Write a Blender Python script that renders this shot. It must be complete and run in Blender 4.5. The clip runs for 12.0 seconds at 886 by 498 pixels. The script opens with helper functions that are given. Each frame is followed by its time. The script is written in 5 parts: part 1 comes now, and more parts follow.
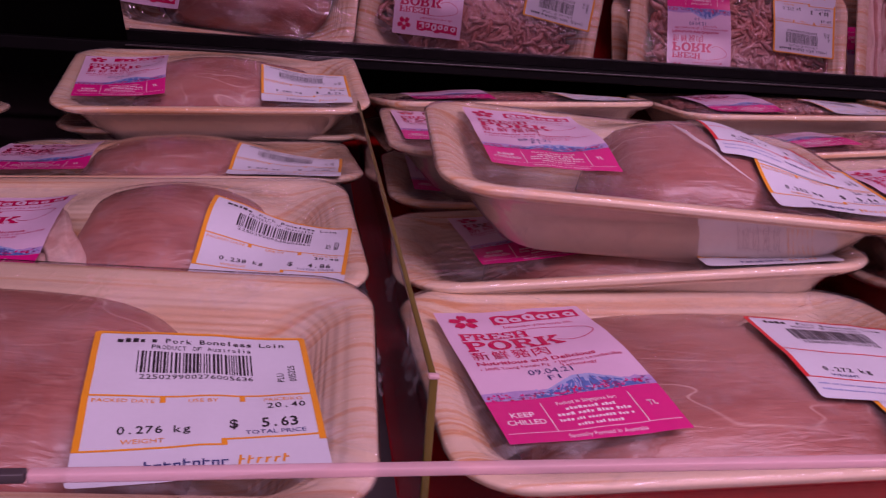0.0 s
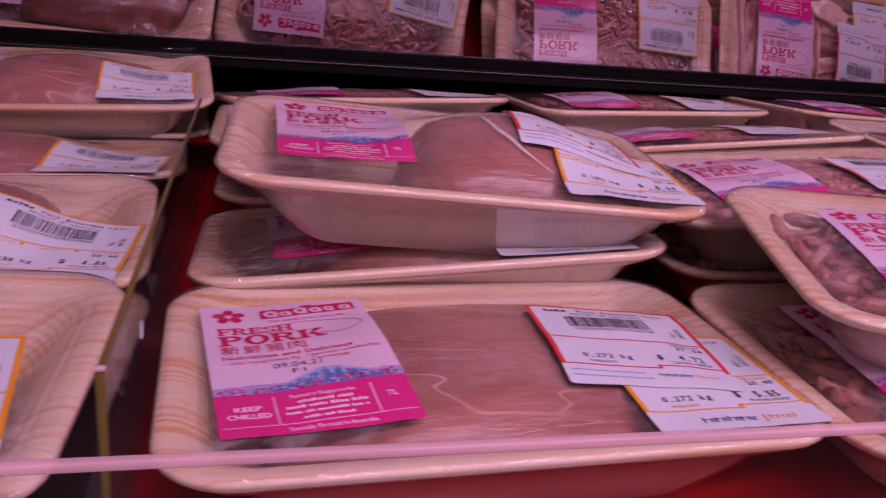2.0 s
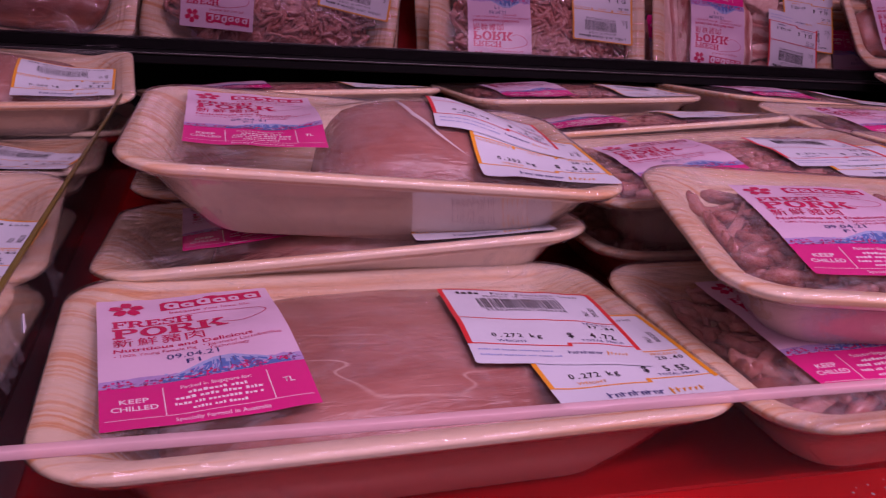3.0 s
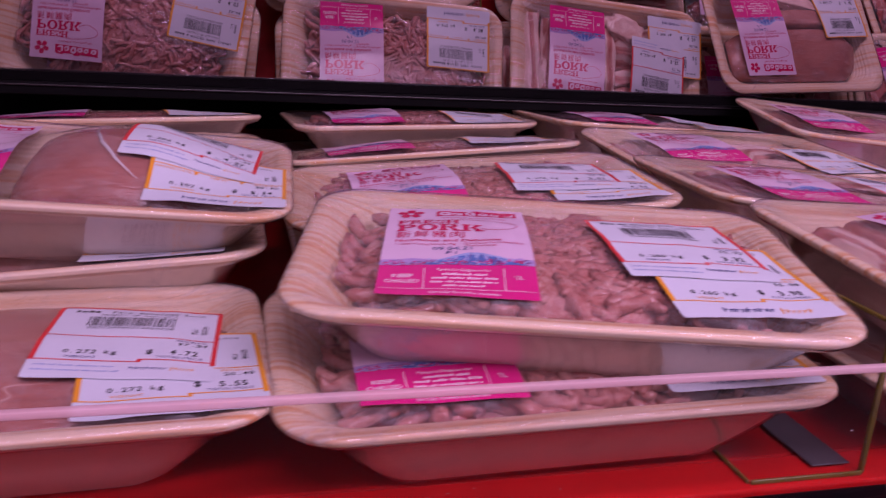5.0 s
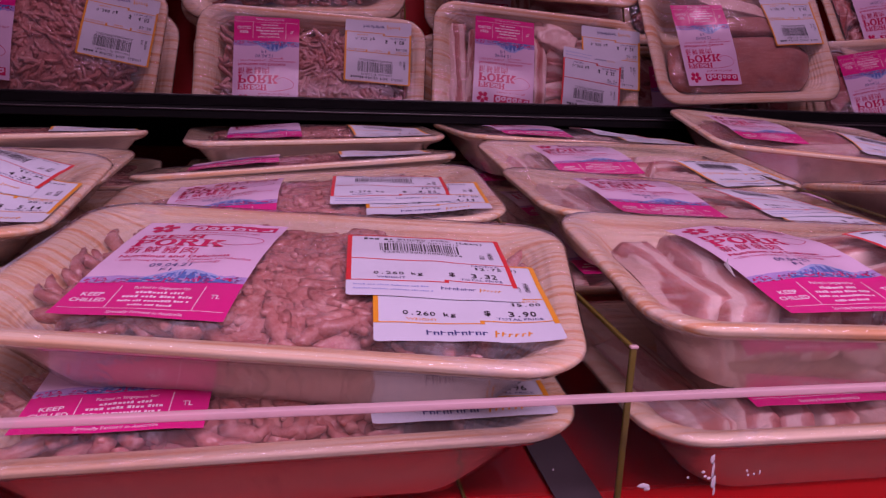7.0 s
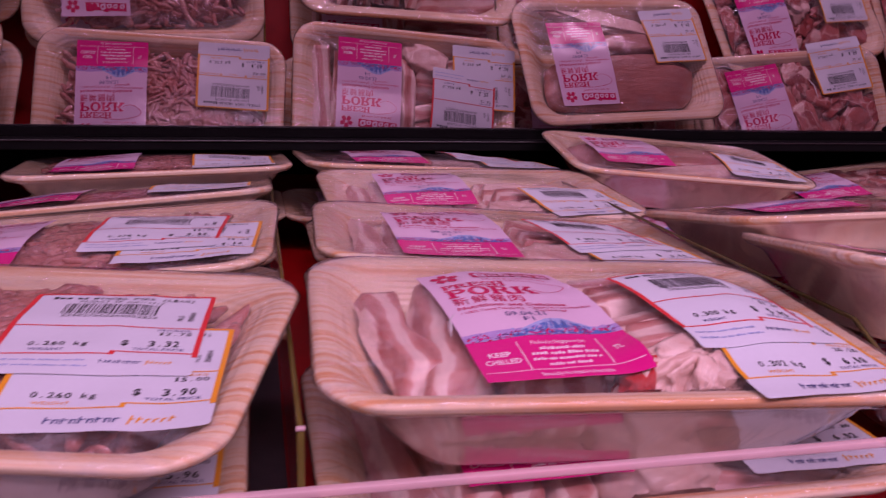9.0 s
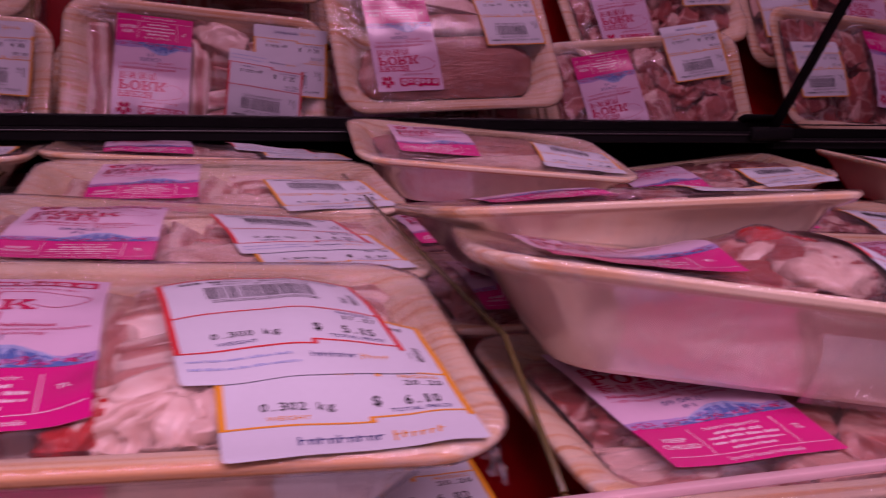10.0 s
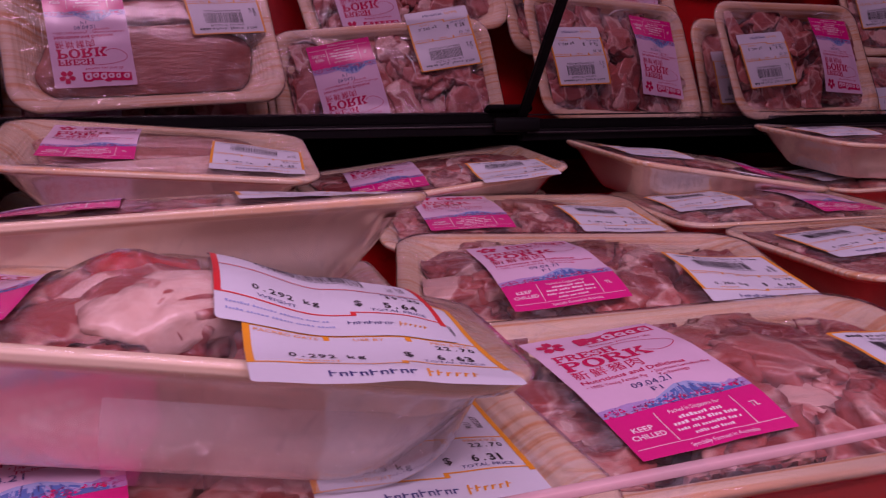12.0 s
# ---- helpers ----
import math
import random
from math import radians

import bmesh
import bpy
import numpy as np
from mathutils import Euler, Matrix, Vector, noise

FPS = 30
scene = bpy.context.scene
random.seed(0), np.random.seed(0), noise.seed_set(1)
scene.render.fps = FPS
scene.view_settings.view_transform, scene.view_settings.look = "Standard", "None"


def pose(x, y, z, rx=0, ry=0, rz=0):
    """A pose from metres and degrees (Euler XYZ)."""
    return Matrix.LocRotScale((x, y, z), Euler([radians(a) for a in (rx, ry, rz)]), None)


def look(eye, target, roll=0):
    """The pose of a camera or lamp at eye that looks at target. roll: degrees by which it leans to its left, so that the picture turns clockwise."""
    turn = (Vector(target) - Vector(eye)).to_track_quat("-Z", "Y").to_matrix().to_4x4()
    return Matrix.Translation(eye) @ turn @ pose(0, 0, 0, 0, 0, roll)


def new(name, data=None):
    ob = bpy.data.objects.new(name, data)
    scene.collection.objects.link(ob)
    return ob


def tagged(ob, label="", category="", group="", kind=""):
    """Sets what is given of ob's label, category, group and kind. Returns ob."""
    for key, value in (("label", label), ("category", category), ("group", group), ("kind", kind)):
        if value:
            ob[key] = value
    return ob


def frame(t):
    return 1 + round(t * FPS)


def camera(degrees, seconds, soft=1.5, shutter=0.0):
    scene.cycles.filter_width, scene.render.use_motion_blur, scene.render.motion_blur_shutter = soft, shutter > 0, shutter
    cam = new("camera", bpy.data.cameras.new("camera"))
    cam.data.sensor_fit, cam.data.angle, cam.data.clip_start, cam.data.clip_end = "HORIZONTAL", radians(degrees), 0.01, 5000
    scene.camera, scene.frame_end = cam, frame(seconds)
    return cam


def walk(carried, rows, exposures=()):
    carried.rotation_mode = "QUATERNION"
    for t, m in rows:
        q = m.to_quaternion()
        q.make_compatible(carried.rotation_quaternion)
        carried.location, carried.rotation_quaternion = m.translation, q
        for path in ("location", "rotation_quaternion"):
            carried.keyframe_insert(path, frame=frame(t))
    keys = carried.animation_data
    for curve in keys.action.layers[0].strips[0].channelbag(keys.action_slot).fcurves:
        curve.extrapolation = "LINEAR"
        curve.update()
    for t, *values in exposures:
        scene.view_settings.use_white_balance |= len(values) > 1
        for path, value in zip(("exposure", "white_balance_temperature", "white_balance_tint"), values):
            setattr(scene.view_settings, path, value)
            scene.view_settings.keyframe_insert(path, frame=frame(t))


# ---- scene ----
cam = camera(56.4, 12.0, soft=1.2, shutter=0.4)
# seconds, eye x y z in metres, Euler degrees
ROWS = [
    (0.0, -0.0004, -0.001, 0.7996, 70.95, -4.39, -8.17),
    (0.2, -0.0088, -0.0004, 0.8, 71.2, -4.94, -8.36),
    (0.5, -0.0145, -0.0041, 0.8003, 71.37, -5.29, -8.42),
    (1.0, -0.0069, -0.0049, 0.7987, 71.31, -5.08, -8.98),
    (1.5, 0.0223, -0.0047, 0.7947, 71.44, -4.71, -9.49),
    (1.7, 0.0429, -0.0048, 0.7953, 71.63, -4.77, -10.38),
    (2.0, 0.0705, -0.0066, 0.796, 71.73, -4.72, -12.29),
    (2.5, 0.0878, -0.0084, 0.7913, 71.82, -4.15, -13.94),
    (2.7, 0.0907, -0.0073, 0.7904, 71.88, -4.03, -14.3),
    (4.3, 0.1379, -0.0358, 0.7773, 73.16, -3.3, -20.47),
    (4.5, 0.171, -0.0534, 0.7889, 73.28, -3.34, -18.35),
    (4.7, 0.213, -0.0626, 0.7969, 73.4, -3.47, -15.28),
    (5.0, 0.2579, -0.0646, 0.8022, 73.68, -3.42, -13.64),
    (5.5, 0.3101, -0.0709, 0.8098, 73.97, -3.07, -11.96),
    (6.0, 0.3419, -0.0711, 0.8106, 74.32, -3.09, -11.3),
    (6.5, 0.3761, -0.0702, 0.8067, 74.53, -2.77, -10.91),
    (6.7, 0.3857, -0.0684, 0.8033, 74.68, -2.6, -10.56),
    (8.3, 0.4424, -0.0618, 0.796, 75.59, -2.28, -10.19),
    (8.5, 0.4633, -0.0563, 0.8005, 75.82, -2.33, -11.34),
    (9.0, 0.506, -0.0443, 0.8087, 75.98, -1.73, -12.56),
    (9.2, 0.523, -0.0378, 0.8107, 75.95, -1.69, -12.57),
    (9.5, 0.5707, -0.0207, 0.7997, 76.02, -1.77, -12.92),
    (9.7, 0.6213, -0.0066, 0.793, 76.22, -1.56, -13.04),
    (10.0, 0.6677, 0.0039, 0.7897, 76.4, -1.91, -15.35),
    (10.2, 0.6801, 0.0105, 0.7859, 76.29, -2.55, -17.77),
    (10.5, 0.7157, 0.0176, 0.773, 76.38, -2.73, -20.06),
    (10.8, 0.7532, 0.0104, 0.7711, 76.71, -1.71, -20.83),
    (11.0, 0.7733, 0.0022, 0.7784, 76.5, -1.31, -21.08),
    (11.2, 0.7974, -0.0036, 0.7871, 76.47, -1.26, -21.16),
    (11.5, 0.8359, 0.0014, 0.7915, 76.31, -1.1, -21.32),
    (12.0, 0.8667, 0.009, 0.7904, 76.12, -1.12, -21.01),
]
walk(cam, [(t, pose(x, y, z, rx, ry, rz)) for t, x, y, z, rx, ry, rz in ROWS], [(0.0, -0.05, 6650, 17), (2.5, -0.05, 6550, 14), (4.4, -0.08, 6150, 9), (5.0, -0.08, 5950, 7), (6.5, -0.15, 6300, 12), (8.8, -0.16, 6450, 14), (9.5, -0.24, 6750, 18), (10.0, -0.42, 7000, 26), (10.2, -0.49, 7050, 26), (10.5, -0.50, 7100, 25), (11.2, -0.34, 6850, 18), (12.0, -0.34, 6700, 14)])

# ---- light: a pink-white tube in the case's canopy, and the shop's dim lavender light ----
world = bpy.data.worlds.new("shop_light")
scene.world = world
world.use_nodes = True
world.node_tree.nodes["Background"].inputs[0].default_value = (0.74, 0.42, 0.66, 1)
world.node_tree.nodes["Background"].inputs[1].default_value = 0.74


def tube_light(name, y, z, watts, colour):
    lamp = bpy.data.lights.new(name, "AREA")
    lamp.shape, lamp.size, lamp.size_y, lamp.energy, lamp.color = "RECTANGLE", 1.3, 0.05, watts, colour
    ob = new(name, lamp)
    ob.matrix_world = look((0.72, y, z), (0.72, 0.26, 0.66))
    return ob


tube_light("canopy_tube_light", -0.01, 1.27, 3.05, (1.0, 0.61, 0.97))
# the aisle's ceiling light behind the shopper
aisle = bpy.data.lights.new("aisle_ceiling_light", "AREA")
aisle.shape, aisle.size, aisle.size_y, aisle.energy, aisle.color = "RECTANGLE", 2.4, 0.3, 51, (1.0, 0.65, 1.0)
new("aisle_ceiling_light", aisle).matrix_world = look((0.95, -1.42, 2.6), (0.8, 0.2, 0.7))

# ---- materials ----


def mat(name):
    m = bpy.data.materials.new(name)
    m.use_nodes = True
    nt = m.node_tree
    return m, nt, nt.nodes["Principled BSDF"], nt.nodes["Material Output"]


def node(nt, kind, **kw):
    n = nt.nodes.new(kind)
    for k, v in kw.items():
        n.inputs[k].default_value = v
    return n


def ramp(nt, fac, stops):
    r = nt.nodes.new("ShaderNodeValToRGB")
    els = r.color_ramp.elements
    while len(els) < len(stops):
        els.new(0.5)
    for e, (p, c) in zip(els, stops):
        e.position, e.color = p, (*c, 1)
    nt.links.new(fac, r.inputs[0])
    return r.outputs[0]


def coords(nt, scale=(1, 1, 1), shift_random=False):
    tc = nt.nodes.new("ShaderNodeTexCoord")
    mp = nt.nodes.new("ShaderNodeMapping")
    mp.inputs["Scale"].default_value = scale
    nt.links.new(tc.outputs["Object"], mp.inputs["Vector"])
    if shift_random:
        oi = nt.nodes.new("ShaderNodeObjectInfo")
        mul = nt.nodes.new("ShaderNodeMath")
        mul.operation, mul.inputs[1].default_value = "MULTIPLY", 37.0
        nt.links.new(oi.outputs["Random"], mul.inputs[0])
        cmb = nt.nodes.new("ShaderNodeCombineXYZ")
        for i in range(3):
            nt.links.new(mul.outputs[0], cmb.inputs[i])
        nt.links.new(cmb.outputs[0], mp.inputs["Location"])
    return mp.outputs[0]


def noise_tex(nt, vec, scale, detail=3.0, rough=0.55, distort=0.0):
    n = node(nt, "ShaderNodeTexNoise", Scale=scale, Detail=detail, Roughness=rough, Distortion=distort)
    nt.links.new(vec, n.inputs["Vector"])
    return n.outputs["Fac"]


def mixc(nt, fac, a, b, mode="MIX"):
    m = nt.nodes.new("ShaderNodeMix")
    m.data_type, m.blend_type = "RGBA", mode
    for sock, v in ((m.inputs[0], fac), (m.inputs[6], a), (m.inputs[7], b)):
        if isinstance(v, tuple):
            sock.default_value = (*v, 1)
        elif isinstance(v, float):
            sock.default_value = v
        else:
            nt.links.new(v, sock)
    return m.outputs[2]


def bump(nt, bsdf, height, strength, dist):
    b = node(nt, "ShaderNodeBump", Strength=strength, Distance=dist)
    nt.links.new(height, b.inputs["Height"])
    nt.links.new(b.outputs[0], bsdf.inputs["Normal"])
    return b


def plain(name, colour, rough=0.5, var=0.08, scale=60.0, metal=0.0, bumps=0.0, gloss=0.5):
    m, nt, p, _ = mat(name)
    v = coords(nt, shift_random=True)
    f = noise_tex(nt, v, scale, 4)
    f2 = noise_tex(nt, v, scale * 0.12, 2)
    lo = tuple(c * (1 - var) for c in colour)
    hi = tuple(min(1, c * (1 + var)) for c in colour)
    c1 = mixc(nt, f, lo, hi)
    c2 = mixc(nt, f2, tuple(c * (1 - var) for c in (1, 1, 1)), (1.0, 1.0, 1.0))
    nt.links.new(mixc(nt, 1.0, c1, c2, "MULTIPLY"), p.inputs["Base Color"])
    p.inputs["Roughness"].default_value, p.inputs["Metallic"].default_value = rough, metal
    p.inputs["Specular IOR Level"].default_value = gloss
    if bumps:
        bump(nt, p, f, bumps, 0.0004)
    return m


def foam_material():
    """Cream foam with a printed wood grain running along the tray."""
    m, nt, p, _ = mat("wood_print_foam")
    v = coords(nt, (5, 320, 14), True)
    w = noise_tex(nt, v, 1.0, 2, 0.45, 0.35)
    v2 = coords(nt, (14, 480, 20), True)
    w2 = noise_tex(nt, v2, 1.0, 2)
    big = noise_tex(nt, coords(nt, (9, 9, 9), True), 1.0, 2)
    g = ramp(nt, w, [(0.36, (0.66, 0.33, 0.14)), (0.45, (0.71, 0.47, 0.28)), (0.54, (0.75, 0.60, 0.43))])
    g2 = mixc(nt, w2, (0.90, 0.86, 0.80), (1.0, 1.0, 1.0))
    g3 = mixc(nt, 1.0, g, g2, "MULTIPLY")
    fade = ramp(nt, big, [(0.40, (0.0, 0.0, 0.0)), (0.80, (0.50, 0.50, 0.50))])
    nt.links.new(mixc(nt, fade, g3, (0.74, 0.59, 0.44)), p.inputs["Base Color"])
    p.inputs["Roughness"].default_value = 0.45
    # fine flutes pressed into the inner walls
    wv = node(nt, "ShaderNodeTexWave", Scale=1.0, Distortion=0.0)
    wv.bands_direction = "Z"
    nt.links.new(coords(nt, (0, 0, 120)), wv.inputs["Vector"])
    bump(nt, p, wv.outputs["Fac"], 0.5, 0.0005)
    return m


def math_node(nt, op, a, x, y=None, clamp=False):
    n = nt.nodes.new("ShaderNodeMath")
    n.operation, n.use_clamp = op, clamp
    for sock, v in zip(n.inputs, (a, x, y)):
        if isinstance(v, (int, float)):
            sock.default_value = v
        elif v is not None:
            nt.links.new(v, sock)
    return n.outputs[0]


def film_material(name, tint=(0.985, 0.975, 0.98), gain=1.1, rough=0.035, wrinkle=0.0, veil=0.0, milk=(0.86, 0.82, 0.85), least=None):
    """Clear plastic: see-through, with a gloss that grows towards grazing views. Wrinkles bend the gloss;
    the veil is the faint milkiness of creased or misted film, and paints highlights along its wrinkles."""
    m, nt, p, out = mat(name)
    nt.nodes.remove(p)
    tr = nt.nodes.new("ShaderNodeBsdfTransparent")
    tr.inputs[0].default_value = (*tint, 1)
    gl = nt.nodes.new("ShaderNodeBsdfGlossy")
    gl.inputs["Roughness"].default_value = rough
    fr = node(nt, "ShaderNodeLayerWeight", Blend=0.5)
    amount = math_node(nt, "MULTIPLY_ADD", math_node(nt, "POWER", fr.outputs["Facing"], 3.3), 0.75 * gain, 0.04 * gain if least is None else least, True)
    base = tr.outputs[0]
    if wrinkle:
        # tension lines running from the middle of the pack to its rim
        v = coords(nt, (1 / 0.114, 1 / 0.073, 0))
        ang = nt.nodes.new("ShaderNodeTexGradient")
        ang.gradient_type = "RADIAL"
        nt.links.new(v, ang.inputs[0])
        ln = nt.nodes.new("ShaderNodeVectorMath")
        ln.operation = "LENGTH"
        nt.links.new(v, ln.inputs[0])
        sep = nt.nodes.new("ShaderNodeSeparateXYZ")
        nt.links.new(v, sep.inputs[0])
        edge = math_node(nt, "MAXIMUM", math_node(nt, "ABSOLUTE", sep.outputs[0], 0), math_node(nt, "ABSOLUTE", sep.outputs[1], 0))
        corner = math_node(nt, "MULTIPLY", math_node(nt, "ABSOLUTE", sep.outputs[0], 0), math_node(nt, "ABSOLUTE", sep.outputs[1], 0))
        oi = nt.nodes.new("ShaderNodeObjectInfo")
        cmb = nt.nodes.new("ShaderNodeCombineXYZ")
        nt.links.new(math_node(nt, "MULTIPLY", ang.outputs["Fac"], 46.0), cmb.inputs[0])
        nt.links.new(math_node(nt, "MULTIPLY", ln.outputs["Value"], 1.6), cmb.inputs[1])
        nt.links.new(math_node(nt, "MULTIPLY", oi.outputs["Random"], 53.0), cmb.inputs[2])
        rays = ramp(nt, noise_tex(nt, cmb.outputs[0], 1.0, 2, 0.5, 0.5), [(0.40, (0, 0, 0)), (0.50, (1, 1, 1)), (0.60, (0, 0, 0))])
        n1 = noise_tex(nt, coords(nt, (26, 60, 40), True), 1.0, 2, 0.5, 1.2)
        n2 = noise_tex(nt, coords(nt, (55, 22, 30), True), 1.0, 1, 0.5, 1.5)
        ridge = ramp(nt, n2, [(0.43, (0, 0, 0)), (0.50, (1, 1, 1)), (0.57, (0, 0, 0))])
        rim = ramp(nt, edge, [(0.35, (0.25, 0.25, 0.25)), (0.82, (1, 1, 1)), (0.92, (0.12, 0.12, 0.12))])
        cor = ramp(nt, corner, [(0.22, (0.10, 0.10, 0.10)), (0.70, (1, 1, 1))])
        last = None
        for height, strength, dist in ((n1, rim, 0.0018 * wrinkle), (ridge, rim, 0.0003 * wrinkle), (rays, cor, 0.0014 * wrinkle)):
            bn = node(nt, "ShaderNodeBump", Distance=dist)
            nt.links.new(strength, bn.inputs["Strength"])
            nt.links.new(height, bn.inputs["Height"])
            if last is not None:
                nt.links.new(last, bn.inputs["Normal"])
            last = bn.outputs[0]
        nt.links.new(last, gl.inputs["Normal"])
        if veil:
            di = node(nt, "ShaderNodeBsdfDiffuse", Color=(*milk, 1))
            nt.links.new(last, di.inputs["Normal"])
            mist = ramp(nt, noise_tex(nt, coords(nt, (30, 45, 30), True), 1.0, 3, 0.6, 0.6), [(0.45, (0.15, 0.15, 0.15)), (0.75, (1, 1, 1))])
            # tension lines and ridges whitened in colour, for the highlights along them
            lines = math_node(nt, "ADD", math_node(nt, "MULTIPLY", rays, cor), math_node(nt, "MULTIPLY", math_node(nt, "MULTIPLY", ridge, rim), 0.5))
            fac = math_node(nt, "MULTIPLY", math_node(nt, "MULTIPLY_ADD", lines, 1.0, 0.22), math_node(nt, "MULTIPLY", mist, veil), None, True)
            mv = nt.nodes.new("ShaderNodeMixShader")
            nt.links.new(fac, mv.inputs[0])
            nt.links.new(base, mv.inputs[1])
            nt.links.new(di.outputs[0], mv.inputs[2])
            base = mv.outputs[0]
    elif veil:
        di = node(nt, "ShaderNodeBsdfDiffuse", Color=(*milk, 1))
        mv = node(nt, "ShaderNodeMixShader", Fac=veil)
        nt.links.new(base, mv.inputs[1])
        nt.links.new(di.outputs[0], mv.inputs[2])
        base = mv.outputs[0]
    mx = nt.nodes.new("ShaderNodeMixShader")
    nt.links.new(amount, mx.inputs[0])
    nt.links.new(base, mx.inputs[1])
    nt.links.new(gl.outputs[0], mx.inputs[2])
    nt.links.new(mx.outputs[0], out.inputs["Surface"])
    return m


def meat_material(name, lean, mid, fat, scale, fat_at=0.62, rough=0.30, stretch=(1, 1, 1), island=0.0, fine=0.35, gloss=0.5):
    m, nt, p, _ = mat(name)
    v = coords(nt, stretch, True)
    n1 = noise_tex(nt, v, scale, 4, 0.6, 0.8)
    n2 = noise_tex(nt, v, scale * 5, 3, 0.6, 0.3)
    c = ramp(nt, n1, [(0.30, lean), (0.50, mid), (fat_at, mid), (fat_at + 0.10, fat)])
    c = mixc(nt, fine, c, ramp(nt, n2, [(0.3, lean), (0.7, fat)]))
    if island:
        ge = nt.nodes.new("ShaderNodeNewGeometry")
        r = ramp(nt, ge.outputs["Random Per Island"], [(0.0, tuple(a * 0.7 for a in lean)), (0.50, mid), (0.82, mid), (0.92, fat), (1.0, tuple(min(1, a * 1.15) for a in fat))])
        c = mixc(nt, island, c, r)
    nt.links.new(c, p.inputs["Base Color"])
    p.inputs["Roughness"].default_value, p.inputs["Specular IOR Level"].default_value = rough, gloss
    bump(nt, p, n2, 0.55, 0.0014)
    return m


def loin_material():
    """Pale loin: long fibres, cloudy tone, thin branching seams of fat and a few dark folds."""
    m, nt, p, _ = mat("pork_loin_flesh")
    lean, mid, pale, fat = (0.25, 0.075, 0.060), (0.36, 0.130, 0.103), (0.46, 0.200, 0.160), (0.76, 0.54, 0.46)
    v = coords(nt, (1, 1, 1), True)
    cloud = noise_tex(nt, v, 17, 3, 0.6, 0.9)
    fibre = noise_tex(nt, coords(nt, (70, 330, 200), True), 1.0, 3, 0.6, 0.7)
    c = ramp(nt, cloud, [(0.28, lean), (0.50, mid), (0.72, pale)])
    c = mixc(nt, 0.32, c, ramp(nt, fibre, [(0.30, lean), (0.70, pale)]))
    for sc, lo, w, gate_sc, amt in ((8.5, 0.5, 0.009, 15, 0.7), (24, 0.5, 0.018, 26, 0.12)):
        n3 = noise_tex(nt, coords(nt, (1, 1.9, 1), True), sc, 2, 0.5, 1.6)
        line = ramp(nt, n3, [(lo - w, (0, 0, 0)), (lo, (1, 1, 1)), (lo + w, (0, 0, 0))])
        gate = ramp(nt, noise_tex(nt, v, gate_sc, 2), [(0.47, (0, 0, 0)), (0.62, (amt, amt, amt))])
        c = mixc(nt, math_node(nt, "MULTIPLY", line, gate), c, fat)
    fold = ramp(nt, noise_tex(nt, coords(nt, (1, 2.6, 1), True), 11, 2, 0.5, 1.4), [(0.485, (0, 0, 0)), (0.50, (0.22, 0.22, 0.22)), (0.515, (0, 0, 0))])
    c = mixc(nt, fold, c, tuple(a * 0.6 for a in lean))
    nt.links.new(c, p.inputs["Base Color"])
    p.inputs["Roughness"].default_value = 0.26
    bump(nt, p, mixc(nt, 0.5, fibre, cloud), 0.6, 0.0022)
    return m


def chop_material():
    """Chopped ribs: dark red muscles outlined by seams and patches of white fat."""
    m, nt, p, _ = mat("pork_rib_flesh")
    dark, lean, mid, fat = (0.16, 0.020, 0.020), (0.32, 0.050, 0.044), (0.44, 0.125, 0.105), (0.76, 0.54, 0.46)
    v = coords(nt, (1, 1, 1), True)
    wob = nt.nodes.new("ShaderNodeTexNoise")
    wob.inputs["Scale"].default_value, wob.inputs["Detail"].default_value = 42, 3
    nt.links.new(v, wob.inputs["Vector"])
    add = nt.nodes.new("ShaderNodeVectorMath")
    add.operation, add.inputs[2].default_value = "MULTIPLY_ADD", (0, 0, 0)
    nt.links.new(wob.outputs["Color"], add.inputs[0])
    add.inputs[1].default_value = (0.030, 0.030, 0.030)
    nt.links.new(v, add.inputs[2])
    cell = node(nt, "ShaderNodeTexVoronoi", Scale=34.0)
    seam = node(nt, "ShaderNodeTexVoronoi", Scale=34.0)
    seam.feature = "DISTANCE_TO_EDGE"
    for q in (cell, seam):
        nt.links.new(add.outputs[0], q.inputs["Vector"])
    sp = nt.nodes.new("ShaderNodeSeparateColor")
    nt.links.new(cell.outputs["Color"], sp.inputs[0])
    c = ramp(nt, sp.outputs[0], [(0.0, dark), (0.42, lean), (0.72, mid), (0.86, mid), (0.92, fat)])
    fine = noise_tex(nt, coords(nt, (90, 240, 160), True), 1.0, 3, 0.6, 0.6)
    c = mixc(nt, 0.30, c, ramp(nt, fine, [(0.3, dark), (0.7, mid)]))
    wide = math_node(nt, "MULTIPLY", noise_tex(nt, v, 60, 2), 0.17)
    line = math_node(nt, "SUBTRACT", 1.0, math_node(nt, "DIVIDE", seam.outputs["Distance"], wide), None, True)
    c = mixc(nt, math_node(nt, "MULTIPLY", line, 0.48), c, fat)
    nt.links.new(c, p.inputs["Base Color"])
    p.inputs["Roughness"].default_value = 0.28
    bump(nt, p, fine, 0.5, 0.0014)
    return m


